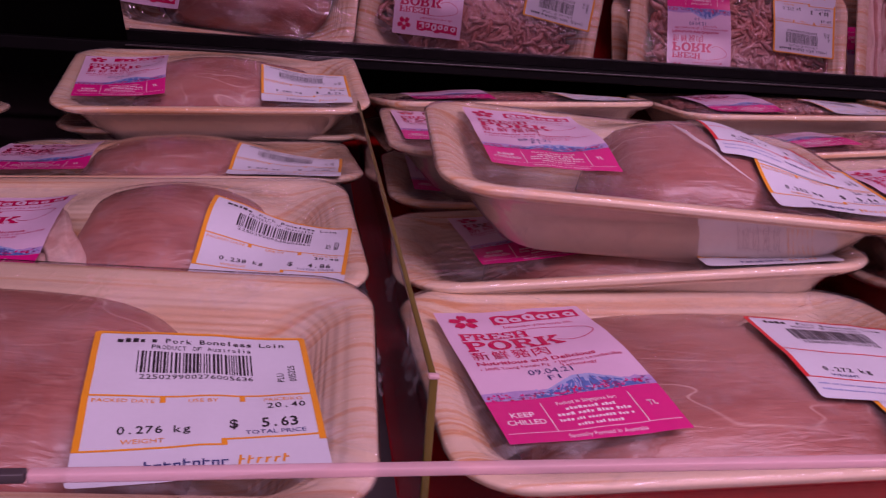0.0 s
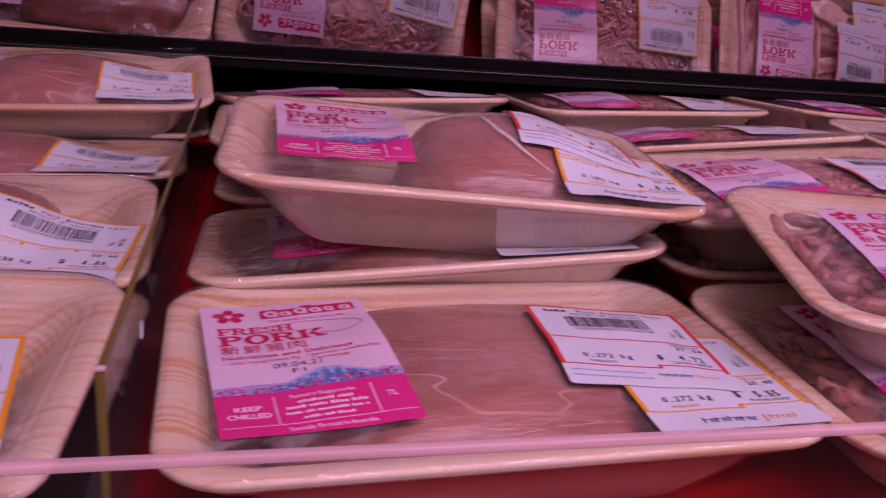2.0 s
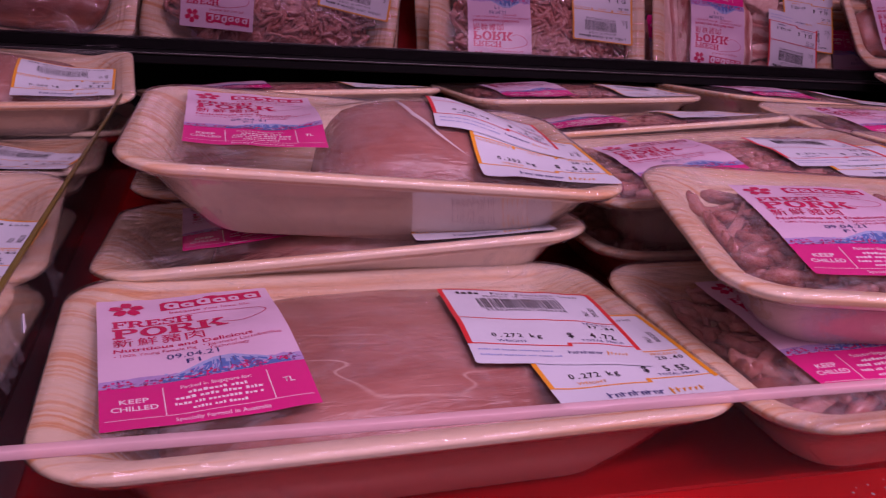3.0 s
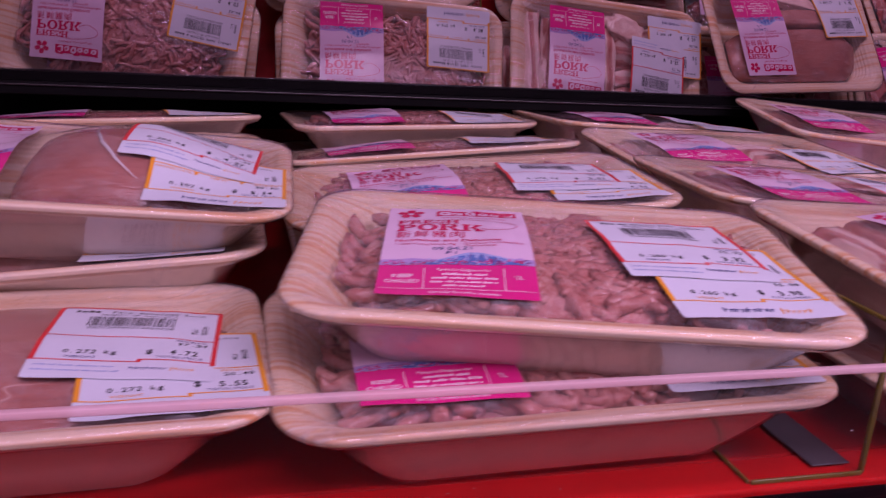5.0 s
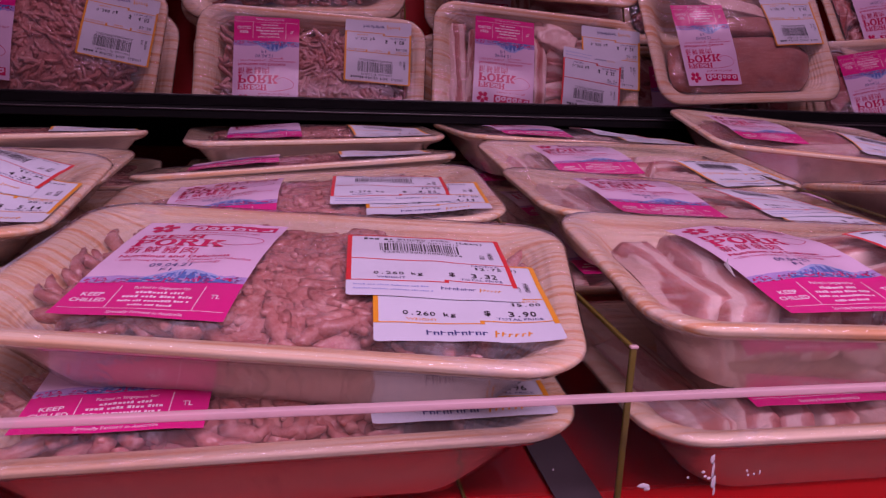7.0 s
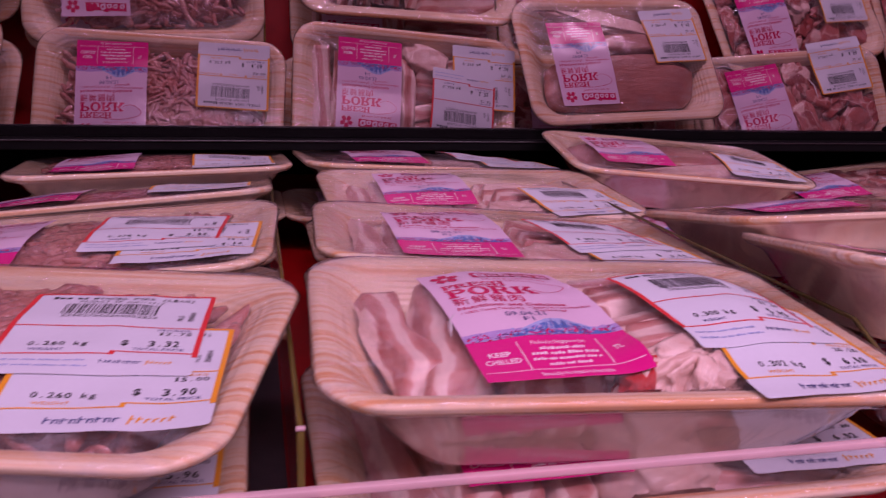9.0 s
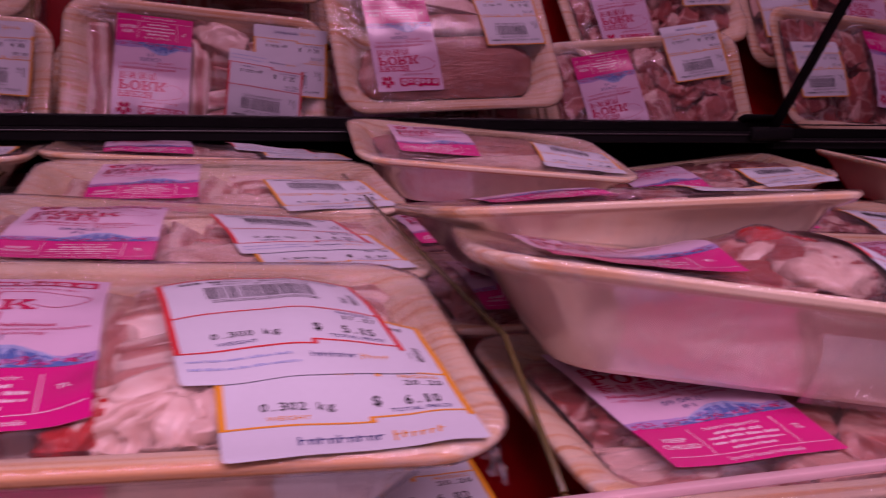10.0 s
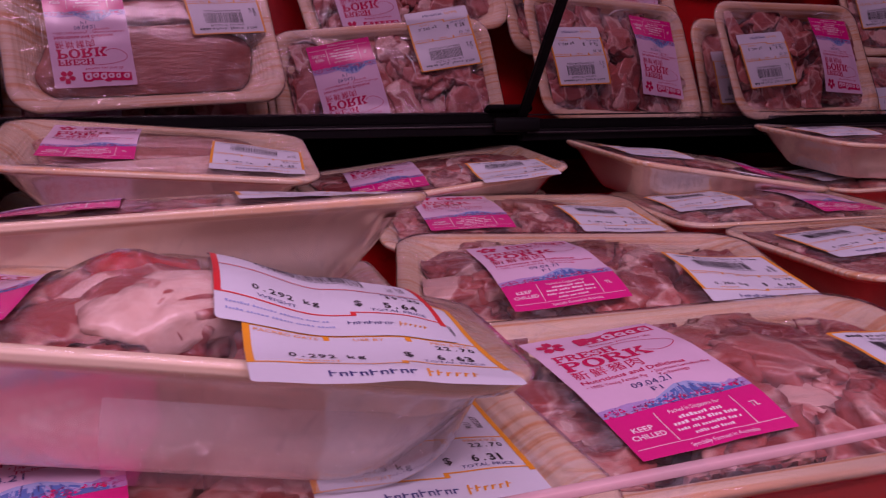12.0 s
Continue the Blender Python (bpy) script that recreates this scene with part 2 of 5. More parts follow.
def belly_material():
    """Streaky pork: bands of fat and lean across the slice, shifted from slice to slice."""
    m, nt, p, _ = mat("streaky_pork")
    v = coords(nt, (1, 1, 1))
    n1 = noise_tex(nt, coords(nt, (1, 0.45, 1)), 60, 3, 0.55, 0.5)
    sep = nt.nodes.new("ShaderNodeSeparateXYZ")
    nt.links.new(v, sep.inputs[0])
    oi = nt.nodes.new("ShaderNodeObjectInfo")
    a = math_node(nt, "MULTIPLY_ADD", sep.outputs[0], 30.0, math_node(nt, "MULTIPLY_ADD", oi.outputs["Random"], 0.34, 0.14))
    b = math_node(nt, "MULTIPLY_ADD", n1, 0.36, a)
    fat, lean, mid = (0.80, 0.61, 0.53), (0.37, 0.085, 0.070), (0.56, 0.24, 0.20)
    c = ramp(nt, b, [(0.0, fat), (0.17, fat), (0.20, lean), (0.34, mid), (0.38, fat), (0.50, fat), (0.53, mid), (0.64, lean), (0.74, mid), (0.78, fat), (0.92, fat), (0.95, lean)])
    n2 = noise_tex(nt, coords(nt, (320, 110, 220), True), 1.0, 3)
    nt.links.new(mixc(nt, 0.20, c, ramp(nt, n2, [(0.3, lean), (0.7, fat)])), p.inputs["Base Color"])
    p.inputs["Roughness"].default_value = 0.28
    bump(nt, p, n2, 0.4, 0.001)
    return m


M_FOAM = foam_material()
M_FOAM_OUT = plain("plain_foam", (0.82, 0.69, 0.57), 0.5, 0.06, 300, bumps=0.1)
M_FILM = film_material("cling_film", gain=1.2, rough=0.085, wrinkle=0.7, veil=0.32)
M_SKIRT = film_material("cling_film_round_the_tray", gain=1.2, rough=0.10, wrinkle=0.12, veil=0.30, least=0.14)
M_LOIN = loin_material()
M_MINCE = meat_material("minced_pork_flesh", (0.29, 0.060, 0.052), (0.43, 0.135, 0.112), (0.70, 0.42, 0.35), 90, 0.60, 0.17, island=0.25, fine=0.45, gloss=0.6)
M_CHOP = chop_material()
M_FAT = meat_material("pork_fat", (0.50, 0.25, 0.20), (0.72, 0.50, 0.42), (0.82, 0.66, 0.58), 30, 0.55, 0.25)
M_BELLY = belly_material()
M_BLOOD = meat_material("bloody_bone", (0.20, 0.004, 0.006), (0.48, 0.015, 0.015), (0.56, 0.07, 0.055), 160, 0.66, 0.20, fine=0.15)
M_PAPER = plain("label_paper", (0.58, 0.60, 0.66), 0.42, 0.03, 500)
M_BRANDP = plain("brand_label_paper", (0.65, 0.47, 0.61), 0.20, 0.03, 500, gloss=0.75)
M_MAGENTA = plain("magenta_ink", (0.62, 0.012, 0.20), 0.20, 0.05, 500, gloss=0.75)
M_RASP = plain("raspberry_ink", (0.50, 0.008, 0.085), 0.20, 0.05, 500, gloss=0.75)
M_RED = plain("red_ink", (0.60, 0.025, 0.03), 0.4, 0.05, 500)
M_ORANGE = plain("orange_ink", (0.72, 0.30, 0.015), 0.4, 0.05, 500)
M_BLUE = plain("blue_ink", (0.10, 0.18, 0.48), 0.20, 0.25, 500, gloss=0.75)
M_PALEBLUE = plain("pale_blue_ink", (0.35, 0.42, 0.68), 0.20, 0.2, 500, gloss=0.75)
M_HAZE = plain("mauve_ink", (0.42, 0.30, 0.58), 0.20, 0.2, 500, gloss=0.75)
M_TWIG = plain("plum_ink", (0.20, 0.05, 0.20), 0.20, 0.2, 500, gloss=0.75)
M_NAVY = plain("navy_ink", (0.03, 0.035, 0.16), 0.4, 0.1, 500)
M_BLACK = plain("black_ink", (0.02, 0.018, 0.022), 0.45, 0.2, 500)
M_WHITE = plain("white_ink", (0.82, 0.74, 0.80), 0.20, 0.03, 500, gloss=0.75)
# one red paint twice: darker for the deck's shade, brighter for the lit front
M_DECK_SHADED = plain("red_deck_paint_shaded", (0.40, 0.004, 0.006), 0.45, 0.25, 45, bumps=0.08, gloss=0.2)
M_DECK_LIT = plain("red_deck_paint_lit", (0.50, 0.005, 0.007), 0.40, 0.20, 45, bumps=0.08, gloss=0.22)
M_DARKDECK = plain("dark_deck_paint", (0.020, 0.012, 0.014), 0.35, 0.3, 40)
M_BLACKMETAL = plain("black_coated_metal", (0.004, 0.0035, 0.004), 0.6, 0.3, 30, bumps=0.05, gloss=0.08)
M_GLOSSBLACK = plain("gloss_black_plastic", (0.003, 0.0026, 0.004), 0.28, 0.3, 30, gloss=0.07)
M_CLIP = plain("polished_black_clip", (0.006, 0.005, 0.007), 0.07, 0.3, 60, gloss=1.0)
M_YELLOW = plain("yellow_panel", (0.55, 0.42, 0.08), 0.5, 0.1, 30)
M_ACRYLIC = film_material("clear_acrylic", (0.985, 0.975, 0.985), 0.16, 0.02)
M_PANE = film_material("clear_divider_acrylic", (0.985, 0.975, 0.98), 0.75, 0.03, veil=0.006)
M_CRUMPLE = film_material("crumpled_film", (0.96, 0.95, 0.96), 1.6, 0.08, veil=0.12)
# milky white put into the film's colour where its ridges show glare
M_GLARE = film_material("whitened_glare_film", (0.97, 0.96, 0.97), 2.0, 0.16, veil=0.55, milk=(0.92, 0.90, 0.91))
M_EDGE = film_material("frosted_acrylic_edge", (0.95, 0.82, 0.85), 0.5, 0.25, veil=0.52, milk=(0.84, 0.60, 0.62))
M_YEDGE = plain("yellow_acrylic_edge", (0.135, 0.100, 0.018), 0.25, 0.25, 60)
M_OLIVE = plain("dull_olive_acrylic_edge", (0.10, 0.075, 0.025), 0.25, 0.25, 60)
M_TAPE = plain("dark_strip", (0.060, 0.046, 0.052), 0.5, 0.3, 90, bumps=0.3)
M_DROP = film_material("dried_water", (0.95, 0.93, 0.95), 1.0, 0.15, veil=0.45)
M_FLOOR = plain("shop_floor_tile", (0.45, 0.43, 0.42), 0.35, 0.15, 8)
M_WALL = plain("shop_wall_paint", (0.55, 0.53, 0.52), 0.6, 0.06, 10)
M_CANOPY = plain("canopy_coated_metal", (0.10, 0.085, 0.095), 0.5, 0.1, 10)


def mirror_material():
    m, nt, p, _ = mat("mirror_silvering")
    v = coords(nt)
    n = noise_tex(nt, v, 30, 4)
    p.inputs["Base Color"].default_value = (0.60, 0.545, 0.565, 1)
    p.inputs["Metallic"].default_value = 1.0
    haze = ramp(nt, n, [(0.45, (0.012, 0.012, 0.012)), (0.80, (0.07, 0.07, 0.07))])
    # beads of condensation along the lower edge
    sep = nt.nodes.new("ShaderNodeSeparateXYZ")
    nt.links.new(v, sep.inputs[0])
    low = math_node(nt, "MULTIPLY", math_node(nt, "SUBTRACT", 0.734, sep.outputs[2]), 45.0, None, True)
    beads = ramp(nt, noise_tex(nt, v, 520, 2), [(0.50, (0, 0, 0)), (0.58, (1, 1, 1))])
    patch = ramp(nt, noise_tex(nt, v, 9, 3), [(0.42, (0, 0, 0)), (0.60, (1, 1, 1))])
    wet = math_node(nt, "MULTIPLY", math_node(nt, "MULTIPLY", low, beads), patch)
    nt.links.new(mixc(nt, wet, haze, (0.22, 0.22, 0.22)), p.inputs["Roughness"])
    bump(nt, p, math_node(nt, "MULTIPLY", wet, 1.0), 0.2, 0.0003)
    return m


M_MIRROR = mirror_material()

# ---- helpers for meshes ----


def part(name, bm, materials, parent=None, label="", smooth=True):
    """Link a bmesh, or (verts, faces, material indices), as one mesh under a thing."""
    me = bpy.data.meshes.new(name)
    if isinstance(bm, tuple):
        verts, faces, idx = bm
        me.from_pydata(verts, [], faces)
        if idx:
            me.polygons.foreach_set("material_index", idx)
    else:
        bm.to_mesh(me)
        bm.free()
    for m in materials if isinstance(materials, (list, tuple)) else [materials]:
        me.materials.append(m)
    if smooth:
        me.polygons.foreach_set("use_smooth", [True] * len(me.polygons))
    me.update()
    ob = new(name, me)
    if parent is not None:
        ob.parent = parent
    if label:
        ob["label"] = label
    return ob


def box_bm(x0, y0, z0, x1, y1, z1, bevel=0.0, segs=2):
    bm = bmesh.new()
    bmesh.ops.create_cube(bm, size=1, matrix=Matrix.LocRotScale(((x0 + x1) / 2, (y0 + y1) / 2, (z0 + z1) / 2), None, (x1 - x0, y1 - y0, z1 - z0)))
    if bevel:
        bmesh.ops.bevel(bm, geom=bm.edges[:], offset=bevel, segments=segs, affect="EDGES", profile=0.5)
    return bm


def empty(name, m, label, category, group=""):
    ob = new(name)
    ob.empty_display_size = 0.02
    ob.matrix_world = m
    return tagged(ob, label, category, group)


# ---- the case: deck, front rail, riser, dividers, mirror, canopy ----
DECK = 0.6208
tagged(part("deck_nosing", box_bm(0.02, 0.1902, DECK - 0.02, 2.6, 0.2135, DECK + 0.0003, 0.0012), M_DECK_LIT, smooth=False), "red nosing along the front of the deck", "deck edge", kind="structure")
tagged(part("deck", box_bm(0.02, 0.2138, DECK - 0.02, 2.6, 1.14, DECK, 0.0015), M_DECK_SHADED, smooth=False), "red painted deck of the meat case", "deck", kind="structure")
tagged(part("deck_dark", box_bm(-1.6, 0.188, DECK - 0.02, 0.018, 1.14, 0.6265, 0.0015), M_DARKDECK, smooth=False), "dark deck of the meat case", "deck", kind="structure")
tagged(part("wall_back", box_bm(-1.6, 1.14, 0.0, 2.6, 1.2, 1.46), M_BLACKMETAL, smooth=False), "black back panel of the case", "wall", kind="structure")
tagged(part("wall_west", box_bm(-1.66, -0.2, 0.0, -1.60, 1.2, 1.75), M_BLACKMETAL, smooth=False), "black end panel of the case", "wall", kind="structure")
tagged(part("wall_east", box_bm(2.60, -0.2, 0.0, 2.66, 1.2, 1.75), M_BLACKMETAL, smooth=False), "black end panel of the case", "wall", kind="structure")
tagged(part("floor", box_bm(-4, -4, -0.1, 5, 1.3, 0.0), M_FLOOR, smooth=False), "pale tiled shop floor", "floor", kind="structure")
tagged(part("wall_shop", box_bm(-4, -4.1, 0.0, 5, -4.0, 3.0), M_WALL, smooth=False), "pale painted shop wall", "wall", kind="structure")
tagged(part("ceiling_canopy", box_bm(-1.66, -0.06, 1.46, 2.66, 1.2, 1.52), M_CANOPY, smooth=False), "dark canopy over the case", "ceiling", kind="structure")

# front rail: stepped black profile below the deck's front edge
rail = empty("front_rail", Matrix.Identity(4), "glossy black stepped front rail of the meat case", "rail")
for name, y0, y1, z0, z1, m in (("rail_top", 0.150, 0.1898, 0.575, 0.6195, M_GLOSSBLACK), ("rail_step", 0.128, 0.1498, 0.560, 0.602, M_GLOSSBLACK), ("rail_lip", 0.112, 0.1278, 0.552, 0.592, M_GLOSSBLACK), ("rail_base", 0.106, 0.1118, 0.40, 0.585, M_YELLOW)):
    part(name, box_bm(-1.6, y0, z0, 2.6, y1, z1, 0.002), m, rail, smooth=False)
tagged(part("front_panel", box_bm(-1.6, 0.112, 0.0, 2.6, 0.186, 0.55), M_BLACKMETAL, smooth=False), "black front panel of the meat case", "panel", kind="structure")


for y in (0.1495, 0.1550, 0.1615, 0.1690, 0.1780):
    part("rail_groove", box_bm(-1.6, y, 0.6190, 2.6, y + 0.0016, 0.6204, 0.0004), M_GLOSSBLACK, rail, smooth=False)


def riser_bracket(x):
    """A clip over the rail: a bevelled cap, two jaws with dark slots between, and a clear tab."""
    b = empty("riser_bracket", pose(x, 0.1742, 0.6205), "glossy black plastic bracket clipped on the front rail", "bracket", "riser brackets")
    part("clip_cap", box_bm(-0.021, 0.006, 0.000, 0.021, 0.0148, 0.0040, 0.0016, 3), M_CLIP, b)
    for x0, x1 in ((-0.021, -0.0175), (-0.0030, 0.0030), (0.0155, 0.019)):
        part("clip_jaw", box_bm(x0, -0.010, 0.000, x1, 0.0058, 0.0040, 0.0012, 3), M_CLIP, b)
    part("clip_lip", box_bm(-0.0170, -0.0122, 0.000, -0.0034, -0.0095, 0.0036, 0.0010, 3), M_CLIP, b)
    part("clip_lip", box_bm(0.0034, -0.0060, 0.000, 0.0150, -0.0034, 0.0036, 0.0010, 3), M_CLIP, b)
    part("screw_tab", box_bm(-0.0012, -0.0128, 0.0041, 0.0012, 0.0040, 0.0056, 0.0005), M_CLIP, b)


for bx in (0.3268, 1.05):
    riser_bracket(bx)

# clear riser along the front; its top edge shows as a pale line
RY, RZ = 0.168, 0.6855
riser = empty("front_riser", Matrix.Identity(4), "clear acrylic front riser with a frosted pink top edge", "glass riser")
for i, (a, b) in enumerate(((-1.5, -0.062), (-0.0615, 1.30), (1.3005, 2.5))):
    pane = part("pane", box_bm(a, RY - 0.0014, 0.622, b, RY + 0.0014, RZ - 0.0025), M_ACRYLIC, riser, smooth=False)
    pane.visible_shadow = False
    part("top_edge", box_bm(a, RY - 0.0015, RZ - 0.0025, b, RY + 0.0015, RZ, 0.0004), M_EDGE if i else M_TAPE, riser, "frosted pink edge")


def water_mark(x, z, w, h, seed):
    """A dried run or drop on the riser's front."""
    bm = bmesh.new()
    bmesh.ops.create_icosphere(bm, subdivisions=2, radius=1)
    for v in bm.verts:
        k = 1 + 0.5 * noise.noise(v.co * 1.7 + Vector((seed, 0, 0)))
        v.co = Vector((v.co.x * w * k, v.co.y * 0.0003, v.co.z * h * k))
    ob = part("water_mark", bm, M_DROP, riser, "dried water mark")
    ob.matrix_local = pose(x, RY - 0.0016, z)


for k, (wx, wz, ww, wh) in enumerate(((0.5372, 0.6605, 0.0009, 0.0018), (0.5378, 0.6560, 0.0006, 0.0030), (0.5386, 0.6515, 0.0010, 0.0024), (0.5392, 0.6480, 0.0005, 0.0020), (0.5343, 0.6557, 0.0008, 0.0006), (0.5352, 0.6540, 0.0007, 0.0005), (0.5366, 0.6532, 0.0008, 0.0006), (0.5288, 0.6540, 0.0005, 0.0004), (0.5508, 0.6552, 0.0004, 0.0007), (0.5514, 0.6535, 0.0004, 0.0006), (0.5536, 0.6538, 0.0004, 0.0004), (0.5558, 0.6543, 0.0004, 0.0009), (0.5128, 0.6519, 0.0024, 0.0009), (0.5142, 0.6508, 0.0012, 0.0014), (0.4800, 0.6600, 0.0003, 0.0004), (0.7900, 0.6540, 0.0004, 0.0007), (0.8120, 0.6480, 0.0005, 0.0012))):
    water_mark(wx, wz, ww, wh, k * 3.1)


def water_drop(x, y, r):
    """A small flat drop standing on the red nosing."""
    bm = bmesh.new()
    bmesh.ops.create_icosphere(bm, subdivisions=1, radius=1)
    for v in bm.verts:
        v.co = Vector((v.co.x * r * (1 + 0.4 * noise.noise(v.co * 2 + Vector((x * 90, 0, 0)))), v.co.y * r, max(0.0, v.co.z) * r * 0.5))
    ob = tagged(part("water_drop", bm, M_DROP), "tiny dried water drop on the red nosing", "water drop", "water drops on the nosing")
    ob.matrix_world = pose(x, y, DECK + 0.0003)


for wx, wy, wr in ((0.318, 0.2005, 0.0007), (0.3215, 0.2030, 0.0005), (0.3250, 0.1985, 0.0009), (0.3275, 0.2040, 0.0006), (0.3330, 0.2010, 0.0007), (0.3365, 0.2060, 0.0005), (0.2960, 0.1960, 0.0005), (0.3480, 0.2080, 0.0005), (0.3600, 0.1990, 0.0006), (0.3820, 0.2025, 0.0005)):
    water_drop(wx, wy, wr)


def divider(x, top=0.690, rim=None, cut=(0.0, 0.0), pane=None, taped=True):
    """A clear upright between two lanes; cut: how far its upper front corner is sloped off, along and down."""
    d = empty("divider", pose(x, 0.195, 0.6210), "clear acrylic lane divider with a yellowish edge on the deck", "divider", "lane dividers")
    h = top - 0.6210
    cy, cz = cut
    outline = [(0.0022, 0.0), (0.53, 0.0), (0.53, h - 0.0022), (0.0022 + cy, h - 0.0022)] + ([(0.0022, h - 0.0022 - cz)] if cz else [])
    bm = bmesh.new()
    sides = [[bm.verts.new((sx, y, z)) for y, z in outline] for sx in (-0.0011, 0.0011)]
    bm.faces.new(sides[0][::-1])
    bm.faces.new(sides[1])
    for i in range(len(outline)):
        j = (i + 1) % len(outline)
        bm.faces.new((sides[0][i], sides[0][j], sides[1][j], sides[1][i]))
    bmesh.ops.recalc_face_normals(bm, faces=bm.faces)
    part("pane", bm, pane or M_PANE, d, smooth=False).visible_shadow = False
    part("front_edge", box_bm(-0.0012, 0, 0, 0.0012, 0.002, h - cz - 0.001, 0.0005), rim or M_YEDGE, d, "yellowish acrylic edge")
    part("top_edge", box_bm(-0.0009, cy + 0.0021, h - 0.0021, 0.0009, 0.53, h - 0.0005, 0.0003), rim or M_YEDGE, d, "yellowish acrylic edge")
    if cz:
        slope = box_bm(-0.0010, 0.0, -0.0016, 0.0010, math.hypot(cy, cz), 0.0, 0.0003)
        slope.transform(pose(0, 0.0018, h - cz - 0.0005, math.degrees(math.atan2(cz, cy))))
        part("sloped_edge", slope, rim or M_YEDGE, d, "yellowish acrylic edge")
    else:
        # the glint on the upper corner, modelled as a small pale block
        part("corner_glint", box_bm(-0.0015, -0.0004, h - 0.001, 0.0015, 0.0016, h + 0.0002, 0.0003), M_EDGE, d, "pale chip standing for the corner's glint")
    foot = part("foot", box_bm(-0.055, 0.0, 0.0, -0.0015, 0.50, 0.0012), M_ACRYLIC, d, smooth=False)
    foot.visible_shadow = False
    part("foot_edge", box_bm(-0.0550, -0.0016, 0.0, -0.0014, -0.0002, 0.0022, 0.0005), M_YEDGE, d, "yellowish acrylic edge")
    part("foot_edge", box_bm(-0.0566, -0.0004, 0.0, -0.0552, 0.50, 0.0020, 0.0005), M_YEDGE, d, "yellowish acrylic edge")
    if taped:
        part("adhesive_strip", box_bm(-0.0205, 0.006, 0.0014, -0.0016, 0.52, 0.0022, 0.0004), M_TAPE, d, "dark grey adhesive strip")


divider(0.0335, 0.695)
scrap = bmesh.new()
sv = [scrap.verts.new(p) for p in ((0, 0, 0), (0, 0.0032, 0.0006), (0, 0.0016, 0.0062), (0.0004, 0, 0), (0.0004, 0.0032, 0.0006), (0.0004, 0.0016, 0.0062))]
for f in ((0, 1, 2), (5, 4, 3), (0, 3, 4, 1), (1, 4, 5, 2), (2, 5, 3, 0)):
    scrap.faces.new([sv[i] for i in f])
so = tagged(part("paper_scrap", scrap, M_PAPER, smooth=False), "small torn white scrap stuck to the lane divider", "paper scrap")
so.matrix_world = pose(0.0347, 0.264, 0.671)
divider(0.5175, 0.691)
divider(0.7605, 0.698, M_OLIVE, (0.055, 0.028), M_ACRYLIC, False)

# tilted mirror over the back of the deck, leaning 32.65 degrees towards the shopper
MN = Vector((0, math.cos(radians(32.65)), math.sin(radians(32.65))))
MT = Vector((0, -MN.z, MN.y))
ML = MN * 1.028 + MT * ((0.7165 - 1.028 * MN.z) / MT.z)


def mirror_panel(x0, x1, start, length):
    bm = bmesh.new()
    vs = []
    for d in (0.0, 0.006):
        for x, s in ((x0, start), (x1, start), (x1, length), (x0, length)):
            vs.append(bm.verts.new(Vector((x, 0, 0)) + ML + MT * s + MN * d))
    for f in ((0, 1, 2, 3), (7, 6, 5, 4), (0, 4, 5, 1), (1, 5, 6, 2), (2, 6, 7, 3), (3, 7, 4, 0)):
        bm.faces.new([vs[i] for i in f])
    bmesh.ops.recalc_face_normals(bm, faces=bm.faces)
    return tagged(part("mirror", bm, M_MIRROR, smooth=False), "tilted mirror panel above the back of the case", "mirror", "mirror panels")


mirror_panel(-0.16, 1.2375, 0.0, 0.55)
mirror_panel(1.2435, 2.58, -0.008, 0.55)
joint_bm = box_bm(1.2365, -0.004, 0.0, 1.2445, 0.002, 0.55, 0.001)
joint_bm.transform(Matrix.Translation(ML) @ Matrix(((1, 0, 0), (0, MN.y, MT.y), (0, MN.z, MT.z))).to_4x4())
tagged(part("mirror_joint", joint_bm, M_BLACKMETAL), "thin black strip covering the joint between two mirrors", "joint strip")
ledge = empty("mirror_ledge", Matrix.Identity(4), "matt black ledge under the mirrors", "ledge")
for x0, x1, drop in ((-1.6, 1.2395, 0.0), (1.2405, 2.6, 0.0068)):
    part("ledge_bar", box_bm(x0, 0.752 + 0.5 * drop, 0.7050 - drop, x1, 0.764 + 0.5 * drop, 0.7160 - drop, 0.001), M_BLACKMETAL, ledge, smooth=False)
for x0, x1, drop in ((-0.16, 1.2375, 0.0), (1.2435, 2.58, 0.0068)):
    part("glass_edge", box_bm(x0, 0.7500, 0.7132 - drop, x1, 0.7516, 0.7146 - drop, 0.0004), M_DARKDECK, ledge, "thin dark glass edge", smooth=False)
knob_bm = box_bm(1.205, 0.744, 0.7085, 1.255, 0.7515, 0.7225, 0.003)
tagged(part("mirror_bracket", knob_bm, M_BLACKMETAL), "black bracket holding the mirrors' lower corners", "bracket")

# ---- foam trays, film, meat, labels ----
W, D, H = 0.231, 0.149, 0.039


def loop(w, d, r, z, k=7, sx=8, sy=5):
    """A rounded rectangle as a closed loop of points, always with the same count."""
    pts = []
    r = min(r, w / 2 - 1e-4, d / 2 - 1e-4)
    cs = ((w / 2 - r, -d / 2 + r, -90), (w / 2 - r, d / 2 - r, 0), (-w / 2 + r, d / 2 - r, 90), (-w / 2 + r, -d / 2 + r, 180))
    for i, (cx, cy, a0) in enumerate(cs):
        for j in range(k + 1):
            a = radians(a0 + 90 * j / k)
            pts.append((cx + r * math.cos(a), cy + r * math.sin(a), z))
        nx, ny, na = cs[(i + 1) % 4]
        ex, ey = pts[-1][:2]
        a = radians(na)
        fx, fy = nx + r * math.cos(a), ny + r * math.sin(a)
        n = sy if i in (0, 2) else sx
        for j in range(1, n):
            u = j / n
            pts.append((ex + (fx - ex) * u, ey + (fy - ey) * u, z))
    return pts


